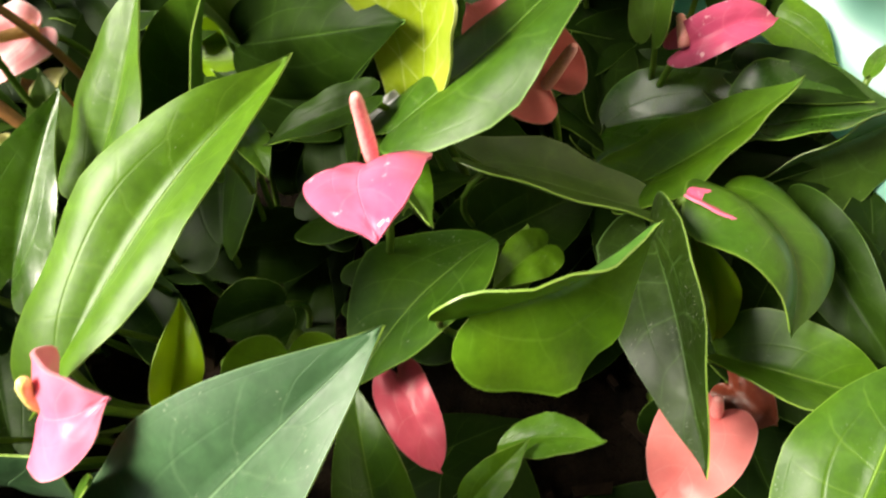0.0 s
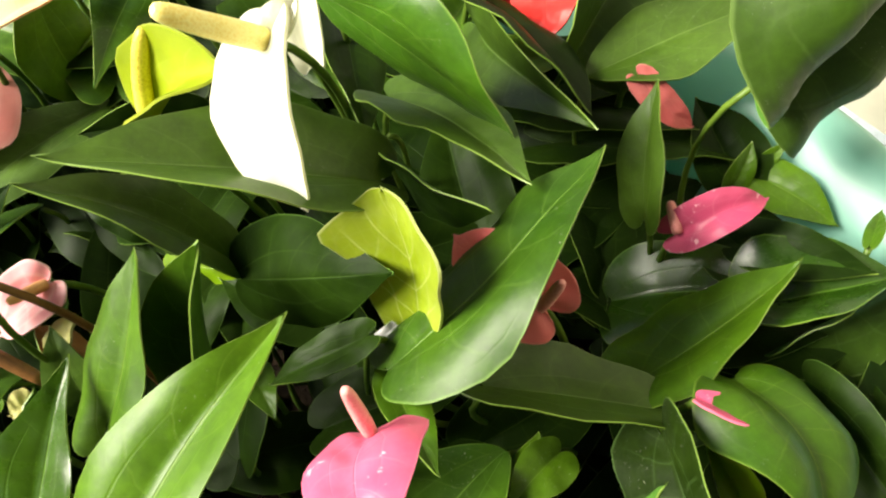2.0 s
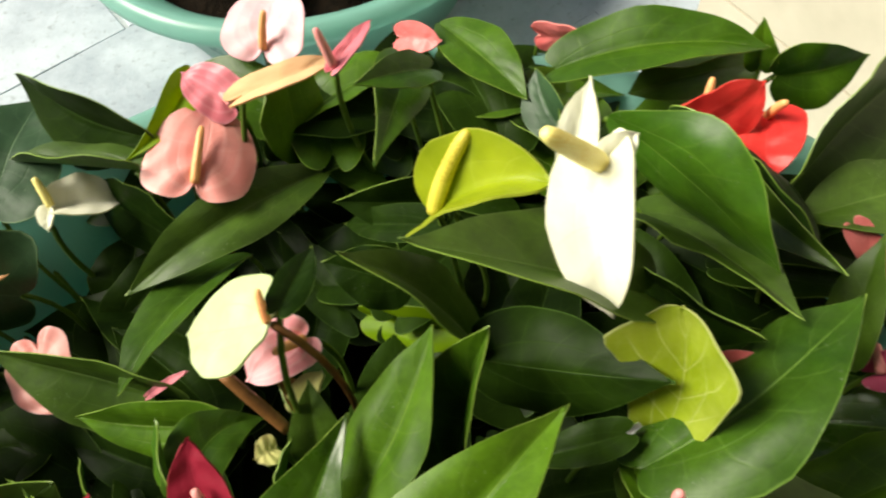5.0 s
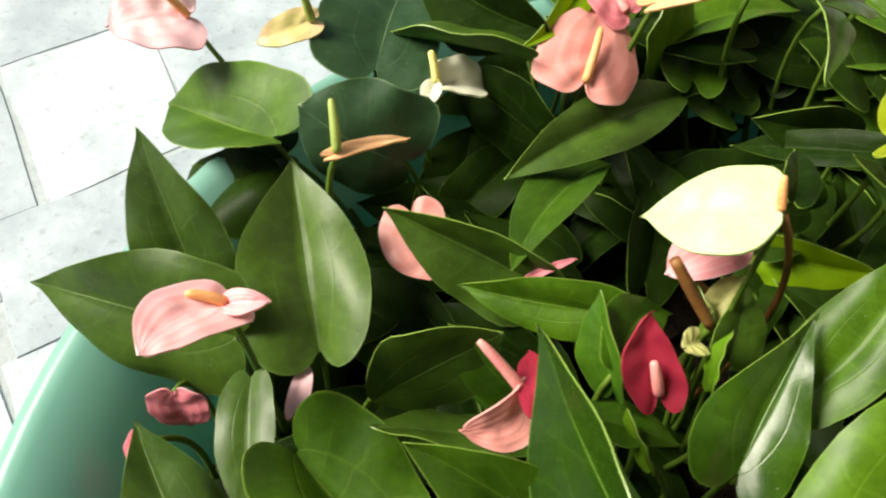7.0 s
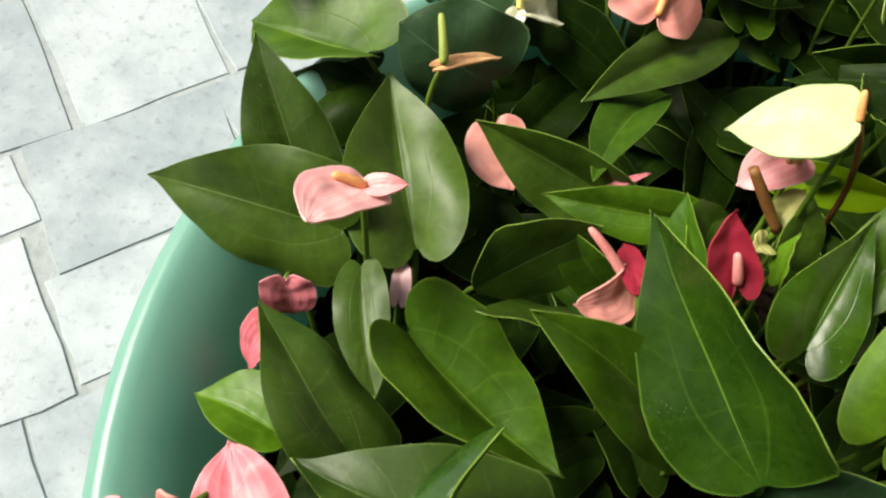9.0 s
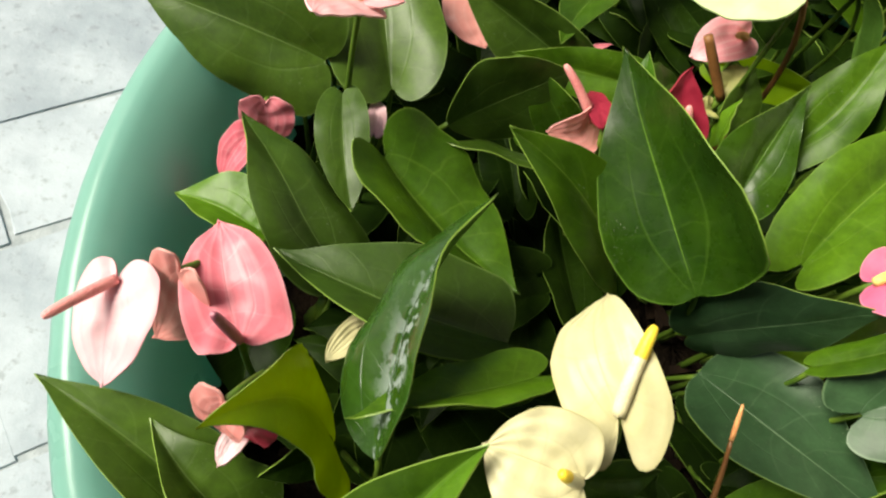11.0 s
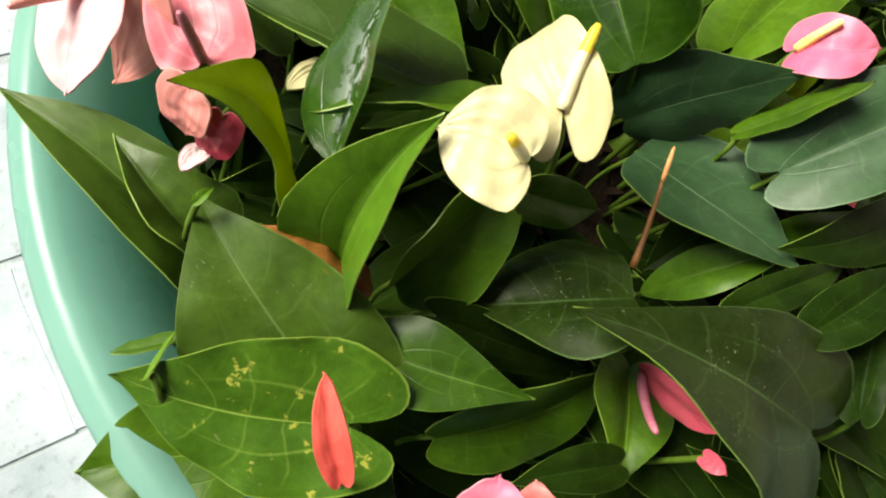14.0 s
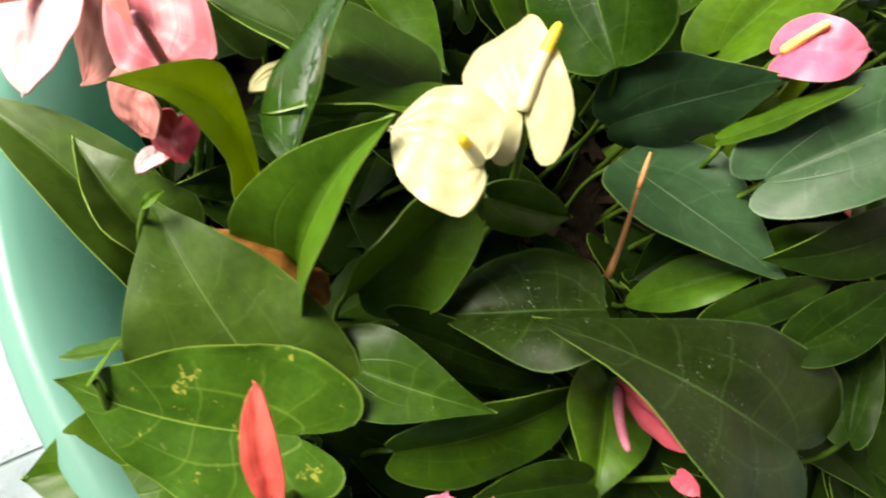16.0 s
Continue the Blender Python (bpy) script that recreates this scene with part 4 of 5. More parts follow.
leaf("olive", (-0.3431, 0.0890, 0.3123), (-0.3905, 0.1581, 0.3774), 0.0311, -17, 15, 0.02, 0.14, "cordate", curl=0.07, swerve=-0.002, turn=-0.20, skew=-0.019)
leaf("mature", (-0.3304, 0.1956, 0.3345), (-0.4342, 0.2398, 0.2918), 0.0405, -4, 22, -0.03, 0.18, "heart", curl=-0.21, swerve=0.002, turn=-0.46, skew=-0.070, wave=0.02)
leaf("blue_sheen", (-0.2780, 0.2559, 0.3427), (-0.2783, 0.3474, 0.3387), 0.0429, 9, 3, 0.02, 0.15, "heart", curl=-0.10, swerve=0.023, turn=-0.07, skew=0.105)
leaf("blue_sheen", (-0.2451, 0.1958, 0.3315), (-0.3109, 0.2026, 0.3621), 0.0397, -62, -4, 0.09, 0.11, "heart", curl=0.11, swerve=0.011, turn=0.30, skew=-0.109)
leaf("deep_shade", (-0.3266, 0.2007, 0.3100), (-0.3980, 0.1636, 0.2715), 0.0463, 10, 17, 0.16, 0.10, "leaf", curl=0.48, swerve=0.158, turn=-0.45, skew=-0.037)
leaf("deep_shade", (-0.1705, 0.2922, 0.3625), (-0.2715, 0.3365, 0.3754), 0.0319, -71, 16, 0.04, 0.05, "lance", curl=-0.15, swerve=0.055, turn=-0.10, skew=0.035)
leaf("olive", (-0.1779, 0.2717, 0.3578), (-0.2758, 0.2891, 0.3454), 0.0219, 39, 36, 0.01, 0.05, "narrow", curl=0.03, swerve=0.037, turn=-0.11, skew=0.007)
leaf("lime", (-0.1555, 0.3312, 0.3695), (-0.1881, 0.2769, 0.3593), 0.0136, -32, 31, 0.05, 0.16, "arrow", curl=-0.00, swerve=0.084, turn=-0.04, skew=0.002)
leaf("olive", (-0.2266, 0.0447, 0.3275), (-0.1647, 0.0787, 0.3719), 0.0316, 67, 1, 0.01, 0.05, "lance", curl=-0.04, swerve=0.025, turn=-0.20, skew=0.016)
leaf("olive", (-0.1330, 0.0439, 0.3085), (-0.2243, 0.0307, 0.3294), 0.0200, 46, 15, 0.04, 0.05, "narrow", curl=0.15, swerve=0.032, turn=-0.13, skew=-0.011)
leaf("mature", (-0.0091, 0.3191, 0.3942), (-0.0199, 0.2387, 0.4054), 0.0188, -34, 7, 0.07, 0.14, "arrow", curl=0.09, swerve=-0.019, turn=-0.00, skew=-0.037)
leaf("fresh", (-0.0928, 0.3439, 0.3696), (-0.0845, 0.3162, 0.2979), 0.0264, -39, 10, 0.02, 0.05, "narrow", curl=0.04, swerve=-0.094, turn=0.14, skew=-0.056)
leaf("mature", (0.0055, 0.3102, 0.4028), (-0.0312, 0.2749, 0.4290), 0.0131, -21, 20)
leaf("mature", (0.0029, 0.4060, 0.3471), (0.0634, 0.3224, 0.3624), 0.0217, 5, 17, 0.03, 0.05, "lance", curl=-0.02, swerve=0.007, turn=0.09, skew=0.003)
leaf("lime", (-0.0380, 0.2045, 0.2909), (0.0543, 0.1885, 0.3084), 0.0192, 59, 24, 0.05, 0.05, "narrow", curl=-0.03, swerve=0.002, turn=-0.03, skew=-0.011)
leaf("deep_shade", (-0.0493, 0.1413, 0.4340), (-0.0424, 0.1815, 0.4200), 0.0094, 10, 18)
leaf("deep_shade", (0.0146, 0.2460, 0.3594), (-0.0476, 0.2368, 0.3744), 0.0185, -52, 18)
leaf("deep_shade", (0.0151, 0.2104, 0.3942), (-0.0484, 0.2433, 0.3396), 0.0116, -29, 18)
leaf("deep_shade", (-0.0056, 0.1978, 0.3500), (-0.0535, 0.2056, 0.3600), 0.0198, -46, 15)
leaf("deep_shade", (-0.2420, -0.1656, 0.3321), (-0.2701, -0.1897, 0.3541), 0.0099, -23, 15)
leaf("deep_shade", (-0.0383, -0.2635, 0.3387), (-0.0985, -0.2889, 0.3487), 0.0126, 1, 15)
leaf("deep_shade", (-0.1540, -0.3077, 0.2920), (-0.1462, -0.2924, 0.3070), 0.0196, -9, 15)
leaf("deep_shade", (0.1459, 0.2853, 0.3861), (0.2140, 0.2025, 0.3746), 0.0304, -52, 20, 0.08, 0.05, "narrow", curl=0.18, swerve=0.026, turn=0.16, skew=0.051)
leaf("mature", (0.0479, -0.1063, 0.3454), (0.1471, -0.0639, 0.3494), 0.0180, -6, 16, 0.06, 0.05, "narrow", curl=0.05, swerve=-0.039, turn=0.01, skew=-0.044)
leaf("olive", (0.1062, 0.3811, 0.3506), (0.2114, 0.3747, 0.3546), 0.0253, -3, 16, 0.01, 0.05, "narrow", curl=0.09, swerve=-0.053, turn=-0.02, skew=0.008)
leaf("olive", (0.2110, 0.3701, 0.3400), (0.1320, 0.3503, 0.3350), 0.0258, -5, 14, 0.05, 0.05, "narrow", curl=-0.01, swerve=0.008, turn=-0.02, skew=0.003)
leaf("blue_sheen", (0.0921, 0.2962, 0.3513), (0.0690, 0.3434, 0.3676), 0.0170, -51, 24, 0.08, 0.05, "lance", curl=-0.09, swerve=0.057, turn=-0.12, skew=0.015)
leaf("fresh", (0.0038, -0.0514, 0.3293), (0.0413, -0.0344, 0.3322), 0.0151, 5, 15, 0.06, 0.10, "leaf", curl=0.00, swerve=0.011, turn=0.02, skew=0.001)
leaf("dry", (-0.0488, 0.1144, 0.3354), (-0.0719, 0.1419, 0.3515), 0.0136, 53, 16, 0.04, 0.05, "narrow", curl=-0.01, swerve=0.015, turn=-0.04, skew=-0.000)
leaf("fresh", (-0.2688, -0.2857, 0.3502), (-0.2647, -0.2611, 0.3467), 0.0038, -67, 9, 0.02, 0.05, "narrow", curl=0.03, swerve=-0.011, turn=-0.03, skew=-0.003)
leaf("bright", (-0.1046, 0.0710, 0.3439), (-0.1210, 0.1100, 0.3755), 0.0176, -68, 15, 0.06, 0.11, "leaf", curl=-0.09, swerve=-0.024, turn=0.03, skew=-0.001)
leaf("mature", (-0.1056, 0.0762, 0.3596), (-0.0769, 0.1218, 0.3402), 0.0174, 15, 8, 0.08, 0.10, "leaf", curl=-0.00, swerve=0.185, turn=0.01, skew=0.070)
leaf("fresh", (-0.0571, 0.0787, 0.3513), (-0.0534, 0.1039, 0.3704), 0.0113, -83, 16, 0.05, 0.10, "leaf", curl=0.01, swerve=0.000, turn=-0.04, skew=-0.001)
leaf("olive", (-0.0449, 0.1009, 0.3381), (-0.0481, 0.1318, 0.3729), 0.0145, 4, 13, 0.07, 0.10, "leaf", curl=-0.03, swerve=-0.000, turn=-0.01, skew=-0.003)
leaf("glossy", (-0.1496, 0.0604, 0.3322), (-0.1924, 0.0806, 0.3665), 0.0165, -62, 14, 0.08, 0.10, "leaf", curl=-0.14, swerve=-0.044, turn=-0.02, skew=0.006)
leaf("mature", (-0.1117, 0.0566, 0.3365), (-0.0676, 0.0503, 0.3394), 0.0170, -31, 9, 0.04, 0.11, "leaf", curl=0.03, swerve=-0.008, turn=-0.02, skew=0.011)
leaf("fresh", (-0.0819, 0.0345, 0.3413), (-0.0987, 0.0594, 0.3533), 0.0113, -92, 11, 0.02, 0.05, "narrow", curl=0.04, swerve=-0.007, turn=-0.04, skew=0.001)
leaf("olive", (0.1109, 0.0974, 0.3465), (0.1123, 0.0729, 0.3288), 0.0102, -4, 8, 0.06, 0.11, "leaf", curl=0.01, swerve=0.083, turn=-0.01, skew=0.039)
leaf("deep_shade", (-0.1583, 0.2440, 0.3102), (-0.2386, 0.2913, 0.3068), 0.0288, -68, 6, 0.09, 0.11, "leaf", curl=0.02, swerve=-0.100, turn=0.28, skew=-0.027)
leaf("deep_shade", (-0.2469, 0.2928, 0.2868), (-0.1658, 0.3324, 0.2942), 0.0304, 3, 6, 0.07, 0.11, "leaf", curl=0.04, swerve=-0.066, turn=0.29, skew=-0.014)
leaf("deep_shade", (-0.3215, 0.1633, 0.2970), (-0.3926, 0.1854, 0.2999), 0.0277, -42, 6, 0.08, 0.12, "leaf", curl=0.06, swerve=-0.076, turn=0.05, skew=-0.031)

# flowers
flower("magenta", (0.1129, 0.0583, 0.4152), (0.1194, 0.0195, 0.4417), 0.0209, 3, 10, 0.15, 0.15, curl=0.17, shape="heart", swerve=-0.084, turn=0.05, skew=0.081, spadix=(0.1112, 0.0681, 0.4436), spadix_kind='pink')
flower("magenta", (0.2509, 0.1575, 0.3291), (0.2942, 0.1652, 0.3375), 0.0129, 18, 29, 0.22, 0.18, curl=-0.00, shape="heart", swerve=0.030, turn=-0.17, skew=0.014, spadix=(0.2487, 0.171, 0.3374), spadix_kind='pink')
flower("coral", (0.1787, 0.1133, 0.3715), (0.1454, 0.1437, 0.3872), 0.0214, -26, 18, lobe=0.25, spadix=(0.1873, 0.1114, 0.4018), spadix_kind="pink")
flower("magenta", (0.2404, 0.0734, 0.3421), (0.2654, 0.0565, 0.3442), 0.0073, -32, 29, 0.03, 0.05, curl=-0.02, shape="narrow", swerve=-0.021, turn=-0.03, skew=0.007)
flower("rose", (0.1105, -0.0011, 0.3200), (0.1287, -0.0422, 0.3200), 0.0132, 9, 15)
flower("coral", (0.2526, -0.0172, 0.3000), (0.2220, -0.0544, 0.3050), 0.0218, 18, 12, spadix=(0.2508, -0.0109, 0.3128), spadix_kind="pink")
flower("rust", (0.2661, -0.0003, 0.2800), (0.2822, -0.0202, 0.2900), 0.0147, 33, 12)
flower("white", (0.0890, 0.1985, 0.4634), (0.0938, 0.1422, 0.4301), 0.0197, 28, 22, 0.14, 0.21, curl=-0.11, shape="heart", swerve=-0.007, turn=-0.12, skew=-0.090, fat=0.005, spadix=(0.0632, 0.1878, 0.4974), spadix_kind='cream', horn=(0.1035, 0.2076, 0.4721))
flower("white", (0.0852, 0.2396, 0.3938), (0.0924, 0.2726, 0.4356), 0.0132, -5, 35, shape="lily")
flower("lime", (0.0144, 0.2089, 0.4078), (0.0695, 0.1923, 0.4574), 0.0287, 14, 45, 0.05, 0.12, curl=-0.18, shape="heart", swerve=0.073, turn=-0.09, skew=0.069, fat=0.0045, spadix=(0.0317, 0.2247, 0.4522), spadix_kind='lime')
flower("funnel", (0.1225, 0.1073, 0.3599), (0.1237, 0.1472, 0.4313), 0.0330, -39, 24, -0.01, 0.05, curl=-0.20, shape="cup", swerve=-0.076, turn=0.14, skew=0.028)
flower("softpink", (-0.0541, 0.1545, 0.3707), (-0.0848, 0.1355, 0.3573), 0.0165, -17, 18, spadix=(-0.0656, 0.1426, 0.3809), spadix_kind="orange")
flower("pale", (-0.0532, 0.1370, 0.4308), (-0.1073, 0.1475, 0.3922), 0.0255, -4, 9, 0.03, 0.02, curl=-0.03, shape="leaf", swerve=0.029, turn=-0.24, skew=-0.014, fat=0.0022, spadix=(-0.0567, 0.147, 0.443), spadix_kind='orange', stalk='brown')
flower("red", (0.1656, 0.3039, 0.3601), (0.2001, 0.3127, 0.3857), 0.0197, 67, 4, 0.11, 0.16, curl=-0.03, shape="heart", swerve=-0.057, turn=-0.41, skew=0.025, spadix=(0.1713, 0.3181, 0.3843), spadix_kind='orange')
flower("red", (0.2080, 0.3084, 0.3605), (0.2014, 0.2644, 0.3562), 0.0215, 18, 10, 0.04, 0.16, curl=-0.03, shape="heart", swerve=-0.017, turn=0.14, skew=0.054, spadix=(0.2091, 0.2979, 0.3855), spadix_kind='orange')
flower("coral", (0.2439, 0.2306, 0.3577), (0.2700, 0.2150, 0.3305), 0.0084, 40, 15)
flower("coral", (0.0750, 0.3972, 0.3428), (0.1117, 0.3808, 0.3526), 0.0148, 94, 14, 0.04, 0.15, curl=0.05, shape="heart", swerve=0.021, turn=0.00, skew=0.015)
flower("salmon", (-0.1429, 0.2646, 0.3521), (-0.1395, 0.3212, 0.3627), 0.0343, 17, -4, 0.05, 0.17, curl=0.17, shape="heart", swerve=-0.052, turn=0.11, skew=0.062, spadix=(-0.1390, 0.2960, 0.3690), spadix_kind='orange')
flower("blush", (-0.1189, 0.3803, 0.3500), (-0.1109, 0.4313, 0.3600), 0.0327, -7, 14, lobe=0.2, spadix=(-0.1132, 0.3896, 0.3762), spadix_kind="orange")
flower("peach", (-0.1098, 0.3059, 0.3861), (-0.0598, 0.3424, 0.3799), 0.0115, -0, 25)
flower("pink", (-0.1242, 0.3166, 0.3662), (-0.1570, 0.3325, 0.3776), 0.0181, -25, 25, spadix=(-0.1385, 0.3307, 0.3706), spadix_kind="pink")
flower("pink", (-0.0541, 0.3232, 0.3924), (-0.0333, 0.3512, 0.4024), 0.0070, 3, 30, spadix=(-0.0610, 0.3290, 0.4171), spadix_kind="pink")
flower("coral", (-0.0231, 0.3895, 0.3500), (0.0064, 0.3752, 0.3600), 0.0119, 49, 20)
flower("white", (-0.2366, 0.2522, 0.3452), (-0.2037, 0.2722, 0.3223), 0.0211, 10, 42, spadix=(-0.2421, 0.2628, 0.3611), spadix_kind="cream", horn=(-0.2395, 0.2400, 0.3345), shape="lily")
flower("peach", (-0.2744, 0.1648, 0.3749), (-0.2410, 0.1990, 0.3532), 0.0050, 0, 20, spadix=(-0.2817, 0.1877, 0.3924), spadix_kind="green")
flower("salmon", (-0.2347, 0.1686, 0.3156), (-0.2149, 0.1298, 0.3078), 0.0220, 12, 6, 0.00, 0.20, curl=0.05, shape="heart", swerve=-0.035, turn=-0.03, skew=-0.032)
flower("softpink", (-0.2947, 0.0563, 0.3968), (-0.3107, 0.0173, 0.4225), 0.0189, -1, 6, 0.02, 0.15, curl=0.01, shape="heart", swerve=-0.113, turn=0.06, skew=-0.051, spadix=(-0.3102, 0.0541, 0.4061), spadix_kind='orange', horn=(-0.2723, 0.0599, 0.4035))
flower("blush", (-0.4120, 0.2707, 0.3500), (-0.4532, 0.2405, 0.3600), 0.0338, -8, 10, spadix=(-0.4292, 0.2678, 0.3811), spadix_kind="orange")
flower("limepeach", (-0.3235, 0.2731, 0.3607), (-0.3553, 0.2514, 0.3560), 0.0126, -15, 20, spadix=(-0.3290, 0.2785, 0.3870), spadix_kind="green")
flower("crimson", (-0.0862, 0.0667, 0.3637), (-0.0977, 0.0975, 0.3882), 0.0153, -6, 19, -0.04, 0.24, curl=-0.07, shape="cordate", swerve=0.092, turn=0.14, skew=-0.027, spadix=(-0.0927, 0.076, 0.3791), spadix_kind='pink')
flower("salmon", (-0.1483, 0.0494, 0.3685), (-0.1760, 0.0245, 0.3794), 0.0130, -30, 22, 0.08, 0.18, curl=-0.12, shape="heart", swerve=0.141, turn=0.08, skew=0.059, spadix=(-0.1750, 0.0647, 0.3906), spadix_kind='pink')
flower("crimson", (-0.1444, 0.0427, 0.3817), (-0.1501, 0.0755, 0.3641), 0.0077, -21, 16)
flower("pink", (-0.3397, 0.0303, 0.3099), (-0.3358, 0.0211, 0.2805), 0.0180, 10, 14)
flower("pink", (-0.3402, -0.0002, 0.3185), (-0.3510, -0.0196, 0.2816), 0.0123, 6, 14)
flower("blush", (-0.2701, 0.0345, 0.3109), (-0.2744, 0.0665, 0.2993), 0.0066, 2, 14)
flower("pink", (-0.2979, -0.1319, 0.3585), (-0.3274, -0.0765, 0.3610), 0.0260, -8, 16, 0.07, 0.07, curl=0.06, shape="heart", swerve=0.022, turn=-0.01, skew=-0.087, spadix=(-0.3088, -0.1322, 0.3909), spadix_kind='purple')
flower("blush", (-0.3608, -0.1211, 0.3622), (-0.3516, -0.1679, 0.3463), 0.0217, 24, 8, 0.06, 0.20, curl=0.08, shape="heart", swerve=0.016, turn=0.22, skew=0.087, spadix=(-0.3786, -0.1502, 0.3756), spadix_kind='pink')
flower("salmon", (-0.3331, -0.1118, 0.3725), (-0.3494, -0.1295, 0.3000), 0.0186, -21, 10, -0.01, 0.14, curl=0.05, shape="cordate", swerve=0.060, turn=0.03, skew=0.035)
flower("cream", (-0.1332, -0.1366, 0.4281), (-0.1415, -0.0798, 0.4186), 0.0232, -42, 7, 0.18, 0.32, curl=0.11, shape="heart", swerve=0.063, turn=-0.58, skew=-0.023, fat=0.0034, spadix=(-0.1319, -0.1033, 0.45), spadix_kind='yellow')
flower("cream", (-0.1464, -0.1670, 0.4276), (-0.1851, -0.1619, 0.4197), 0.0258, -28, 7, 0.06, 0.14, curl=-0.08, shape="heart", swerve=-0.049, turn=0.00, skew=0.029, spadix=(-0.1591, -0.1685, 0.4423), spadix_kind='yellow')
flower("pinkbright", (0.0051, -0.0234, 0.4089), (0.0387, -0.0248, 0.4339), 0.0200, 12, 6, 0.19, 0.16, curl=-0.04, shape="heart", swerve=-0.087, turn=0.67, skew=0.033, spadix=(0.0127, -0.0196, 0.435), spadix_kind='cream')
flower("scarlet", (-0.1838, -0.3122, 0.4053), (-0.2024, -0.2783, 0.4217), 0.0079, -16, 32, 0.06, 0.05, curl=0.00, shape="narrow", swerve=0.025, turn=-0.02, skew=0.005)
flower("rose", (-0.0168, -0.2038, 0.3159), (0.0031, -0.2397, 0.3608), 0.0131, 100, 15, 0.03, 0.05, curl=0.13, shape="narrow", swerve=0.029, turn=-0.14, skew=0.020, spadix=(-0.0216, -0.2432, 0.344), spadix_kind='purple')
flower("pinkbright", (-0.1129, -0.3139, 0.3742), (-0.1191, -0.2925, 0.3892), 0.0180, -24, 14)
flower("coral", (-0.0827, -0.3074, 0.3500), (-0.0895, -0.2857, 0.3600), 0.0128, -26, 14)
flower("rose", (-0.2774, -0.1652, 0.3700), (-0.2788, -0.1730, 0.3418), 0.0117, -8, 18)
flower("blush", (-0.2856, -0.1713, 0.3424), (-0.2880, -0.1888, 0.3510), 0.0065, 3, 18)
flower("salmon", (-0.2911, -0.1682, 0.3916), (-0.2914, -0.1752, 0.3626), 0.0153, 22, 12)
flower("cream", (-0.2419, -0.1025, 0.3461), (-0.2560, -0.1297, 0.3561), 0.0083, 5, 15)
flower("rose", (0.0033, -0.2502, 0.3500), (0.0098, -0.2577, 0.3600), 0.0052, 37, 15)
flower("pink", (-0.1543, 0.1395, 0.3201), (-0.1306, 0.1508, 0.3301), 0.0026, 23, 15)
flower("pod", (-0.0561, 0.1233, 0.3500), (-0.0447, 0.1409, 0.3600), 0.0103, -2, 35)
flower("pod", (-0.0653, 0.1019, 0.3535), (-0.0734, 0.0954, 0.3564), 0.0098, -11, 35)

# lower leaves in the shade of the upper ones, shade also put in their colour
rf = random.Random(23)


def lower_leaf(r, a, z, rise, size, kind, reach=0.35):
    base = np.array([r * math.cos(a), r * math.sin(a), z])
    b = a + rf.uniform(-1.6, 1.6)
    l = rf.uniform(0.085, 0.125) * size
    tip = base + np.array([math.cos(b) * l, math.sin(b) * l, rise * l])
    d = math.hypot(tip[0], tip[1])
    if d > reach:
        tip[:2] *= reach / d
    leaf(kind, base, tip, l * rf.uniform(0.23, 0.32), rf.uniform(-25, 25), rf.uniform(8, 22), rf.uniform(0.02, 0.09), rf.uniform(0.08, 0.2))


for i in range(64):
    lower_leaf(0.33 * math.sqrt((i + 0.5) / 64), 2.39996 * i, rf.uniform(0.205, 0.235), rf.uniform(-0.15, 0.1), 1.0, "deep_shade", 0.33)
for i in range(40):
    lower_leaf(rf.uniform(0.23, 0.32), radians(rf.uniform(60, 150)), rf.uniform(0.225, 0.265), rf.uniform(-0.1, 0.2), 0.95, "deep_shade")
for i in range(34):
    lower_leaf(rf.uniform(0.24, 0.345), radians(rf.uniform(0, 62)), rf.uniform(0.235, 0.28), rf.uniform(-0.1, 0.2), 0.95, "deep_shade", 0.37)
# half-shaded leaves that close the gaps of the middle, darkened by colour too
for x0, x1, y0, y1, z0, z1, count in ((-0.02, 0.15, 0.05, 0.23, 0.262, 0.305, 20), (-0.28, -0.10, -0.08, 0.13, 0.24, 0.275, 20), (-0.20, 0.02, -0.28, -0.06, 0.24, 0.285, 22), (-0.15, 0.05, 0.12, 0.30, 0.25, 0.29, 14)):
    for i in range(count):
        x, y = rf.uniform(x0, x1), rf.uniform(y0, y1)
        lower_leaf(math.hypot(x, y), math.atan2(y, x), rf.uniform(z0, z1), rf.uniform(-0.15, 0.15), 0.9, "deep_shade", 0.33)
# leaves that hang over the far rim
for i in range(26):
    lower_leaf(rf.uniform(0.30, 0.37), radians(rf.uniform(48, 118)), rf.uniform(0.285, 0.33), rf.uniform(-0.1, 0.25), 1.0, rf.choice(("deep_shade", "mature")), 0.43)
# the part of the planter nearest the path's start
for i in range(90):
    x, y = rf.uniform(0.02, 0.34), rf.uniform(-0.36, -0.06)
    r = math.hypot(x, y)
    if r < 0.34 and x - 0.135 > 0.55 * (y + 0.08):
        lower_leaf(r, math.atan2(y, x), rf.uniform(0.225, 0.285), rf.uniform(-0.2, 0.3), 1.0, "deep_shade")

# a bare stalk that has lost its flower, a cut stub, a dry leaf and a shred of old sheath
def rod(name, start, end, radii, mat, label, bow=0.004):
    start, end = np.array(start), np.array(end)
    plant = nearest(start)
    mid = (start + end) / 2 + (bow, bow, 0)
    v, q = tube(bezier(start, start * 0.4 + mid * 0.6, mid * 0.6 + end * 0.4, end, 10), radii, 9)
    return part(name, v, q, mat, PLANTS[plant], label)


bare = rod("bare_stalk", (-0.0495, -0.1590, 0.3500), (-0.0522, -0.1175, 0.3774), [0.0022, 0.0016, 0.0013, 0.0011], STALK_BROWN, "withered brown flower stalk", 0.002)
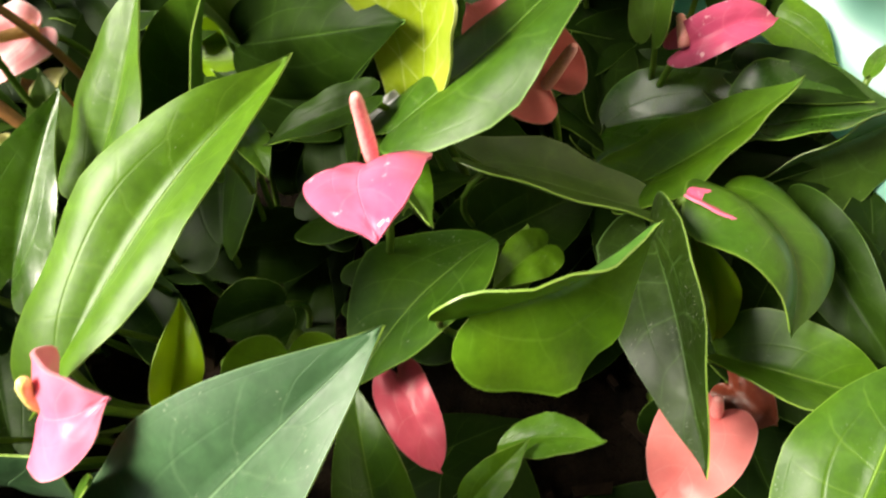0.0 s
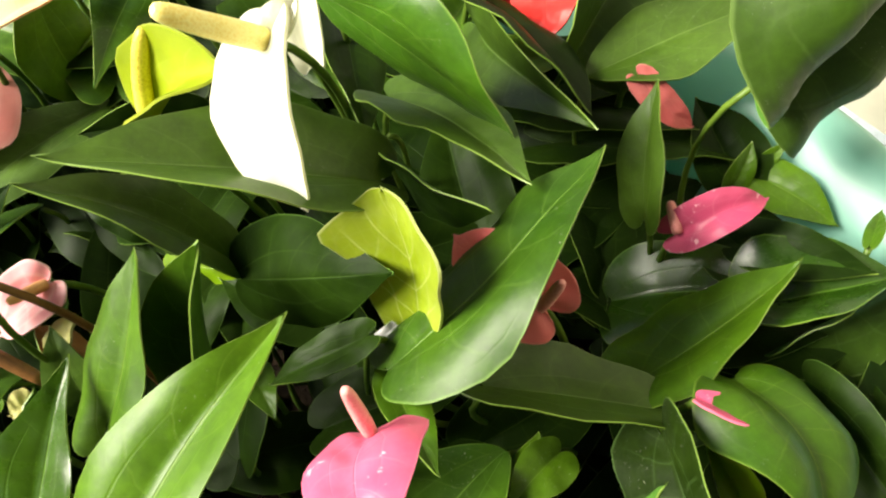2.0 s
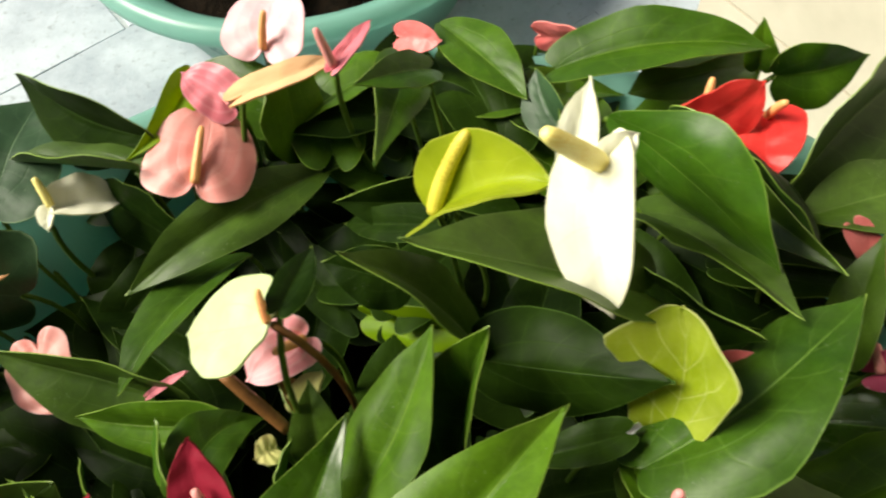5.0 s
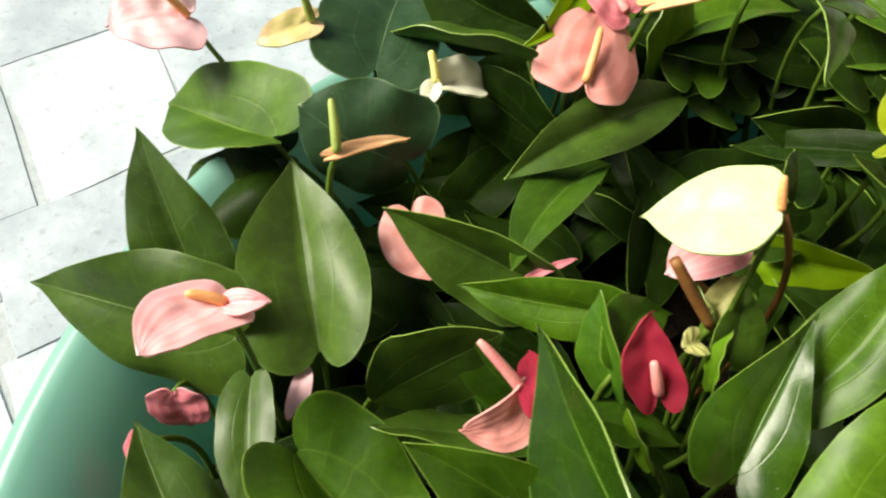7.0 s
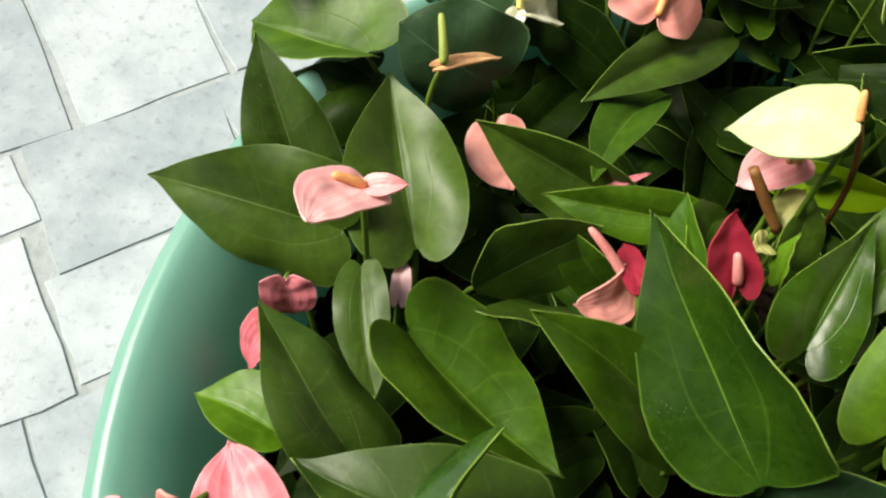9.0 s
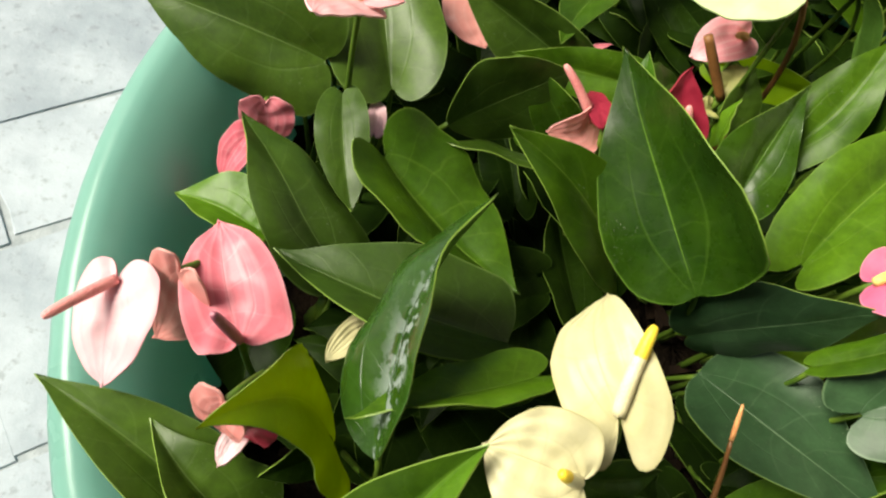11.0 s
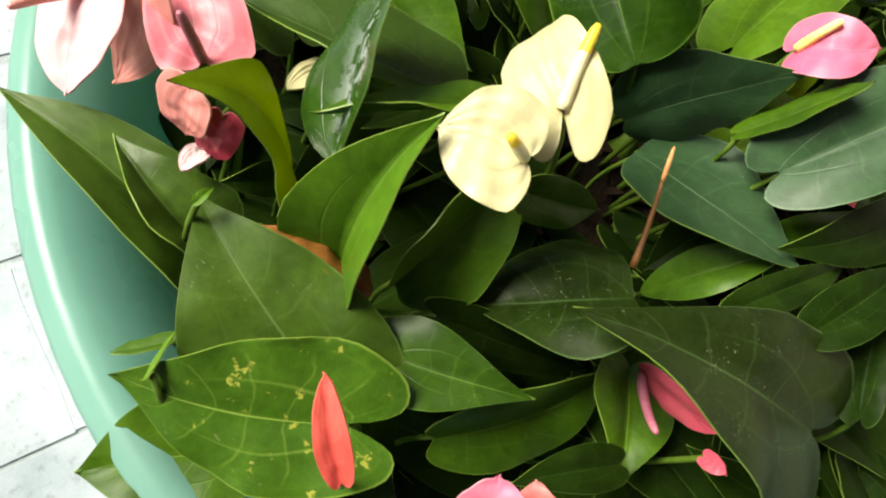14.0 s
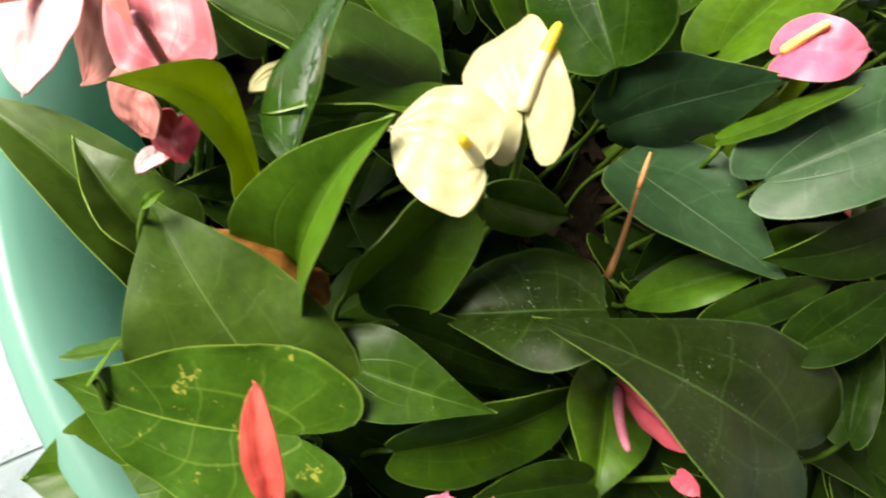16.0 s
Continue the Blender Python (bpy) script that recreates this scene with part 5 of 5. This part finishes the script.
v, q = tube(bezier(np.array((-0.0522, -0.1175, 0.3774)), np.array((-0.0525, -0.1122, 0.3809)), np.array((-0.0529, -0.1069, 0.3844)), np.array((-0.0533, -0.1014, 0.3880)), 6), [0.0012, 0.0014, 0.0013, 0.0006], 9)
part("spadix", v, q, SPADIX["orange"], bare, "orange tip of a withered spadix")
rod("cut_stub", (-0.0598, 0.1112, 0.3550), (-0.0877, 0.1295, 0.3850), [0.0030, 0.0034, 0.0034, 0.0030], STALK_BROWN, "bare brown stub of a spadix", 0.0)
rod("flower_stalk", (-0.0638, 0.1112, 0.2500), (-0.0598, 0.1112, 0.3550), [0.0026, 0.0022, 0.0020, 0.0022], STALK, "green stalk below a withered spadix", 0.006)
leaf("dry", (-0.1889, -0.2252, 0.3555), (-0.2451, -0.2090, 0.3675), 0.0095, 0, -6, 0.02, 0.05, "leaf", wave=0.3, quilt=0.09, curl=0.2, swerve=0.0, turn=0.0, skew=-0.95, label="curled brown dry leaf")
leaf("dry", (0.0984, 0.1073, 0.3600), (0.1275, 0.1230, 0.3700), 0.0035, 20, 20, bend=0.05, wave=0.5, shape="narrow", label="pale dry shred of an old sheath").data.materials[0] = SHRED
leaf("fresh", (-0.2743, -0.2117, 0.3720), (-0.2690, -0.2019, 0.3720), 0.0030, 0, 30, bend=0.15, shape="narrow")

# ---- a lower planter behind ----
second = planter("low_planter", 0.30, 0.215, 0.165, (-0.215, 0.885), "low round mint-green plastic planter with dark foliage")
verts, faces = [], []
for i in range(9):
    for k in range(40):
        a, r = 2 * math.pi * k / 40, 0.228 * i / 8
        verts.append((-0.215 + r * math.cos(a), 0.885 + r * math.sin(a), 0.085 + 0.006 * rs.random()))
for i in range(8):
    for k in range(40):
        a, b = i * 40 + k, i * 40 + (k + 1) % 40
        faces.append((a, b, b + 40, a + 40))
tagged(part("soil", verts, faces, SOIL), "dark soil in the low planter", "soil", kind="stuff")
bush = tagged(new("foliage_plant"), "dark green low foliage plant in the low planter", "plant")
v, q = tube([(-0.24, 0.88, 0.085), (-0.24, 0.885, 0.11)], [0.012, 0.005], 8)
part("crown", v, q, STALK, bush)
for i in range(60):
    a, r = rf.uniform(0, 6.283), 0.17 * math.sqrt(rf.random())
    base = np.array([-0.235 + r * math.cos(a), 0.87 + r * math.sin(a), rf.uniform(0.10, 0.15)])
    b, l = rf.uniform(0, 6.283), rf.uniform(0.04, 0.07)
    ob = blade("leaf", base, base + np.array([math.cos(b) * l, math.sin(b) * l, rf.uniform(-0.3, 0.4) * l]), l * 0.3, rf.uniform(-30, 30), 15, 0.06, 0.1, (LEAF_TOP["deep_shade"], LEAF_BACK, EDGE[0]), bush, rows=12, cols=4, rng=rf)
    v, q = tube(bezier(base, base - (0, 0, 0.02), np.array([-0.24, 0.885, 0.12]), np.array([-0.24, 0.885, 0.10]), 6), [0.001, 0.0012], 5)
    part("petiole", v, q, STALK, ob)
pot = tagged(new("nursery_pot"), "black plastic nursery pot standing in the low planter", "pot")
pot.location = (-0.04, 0.83, 0.09)
v, q = lathe([(0.0, 0.0), (0.055, 0.0), (0.075, 0.12), (0.080, 0.121), (0.080, 0.133), (0.072, 0.133), (0.053, 0.01), (0.0, 0.01)], 40)
part("body", v, q, BLACK_POT, pot)
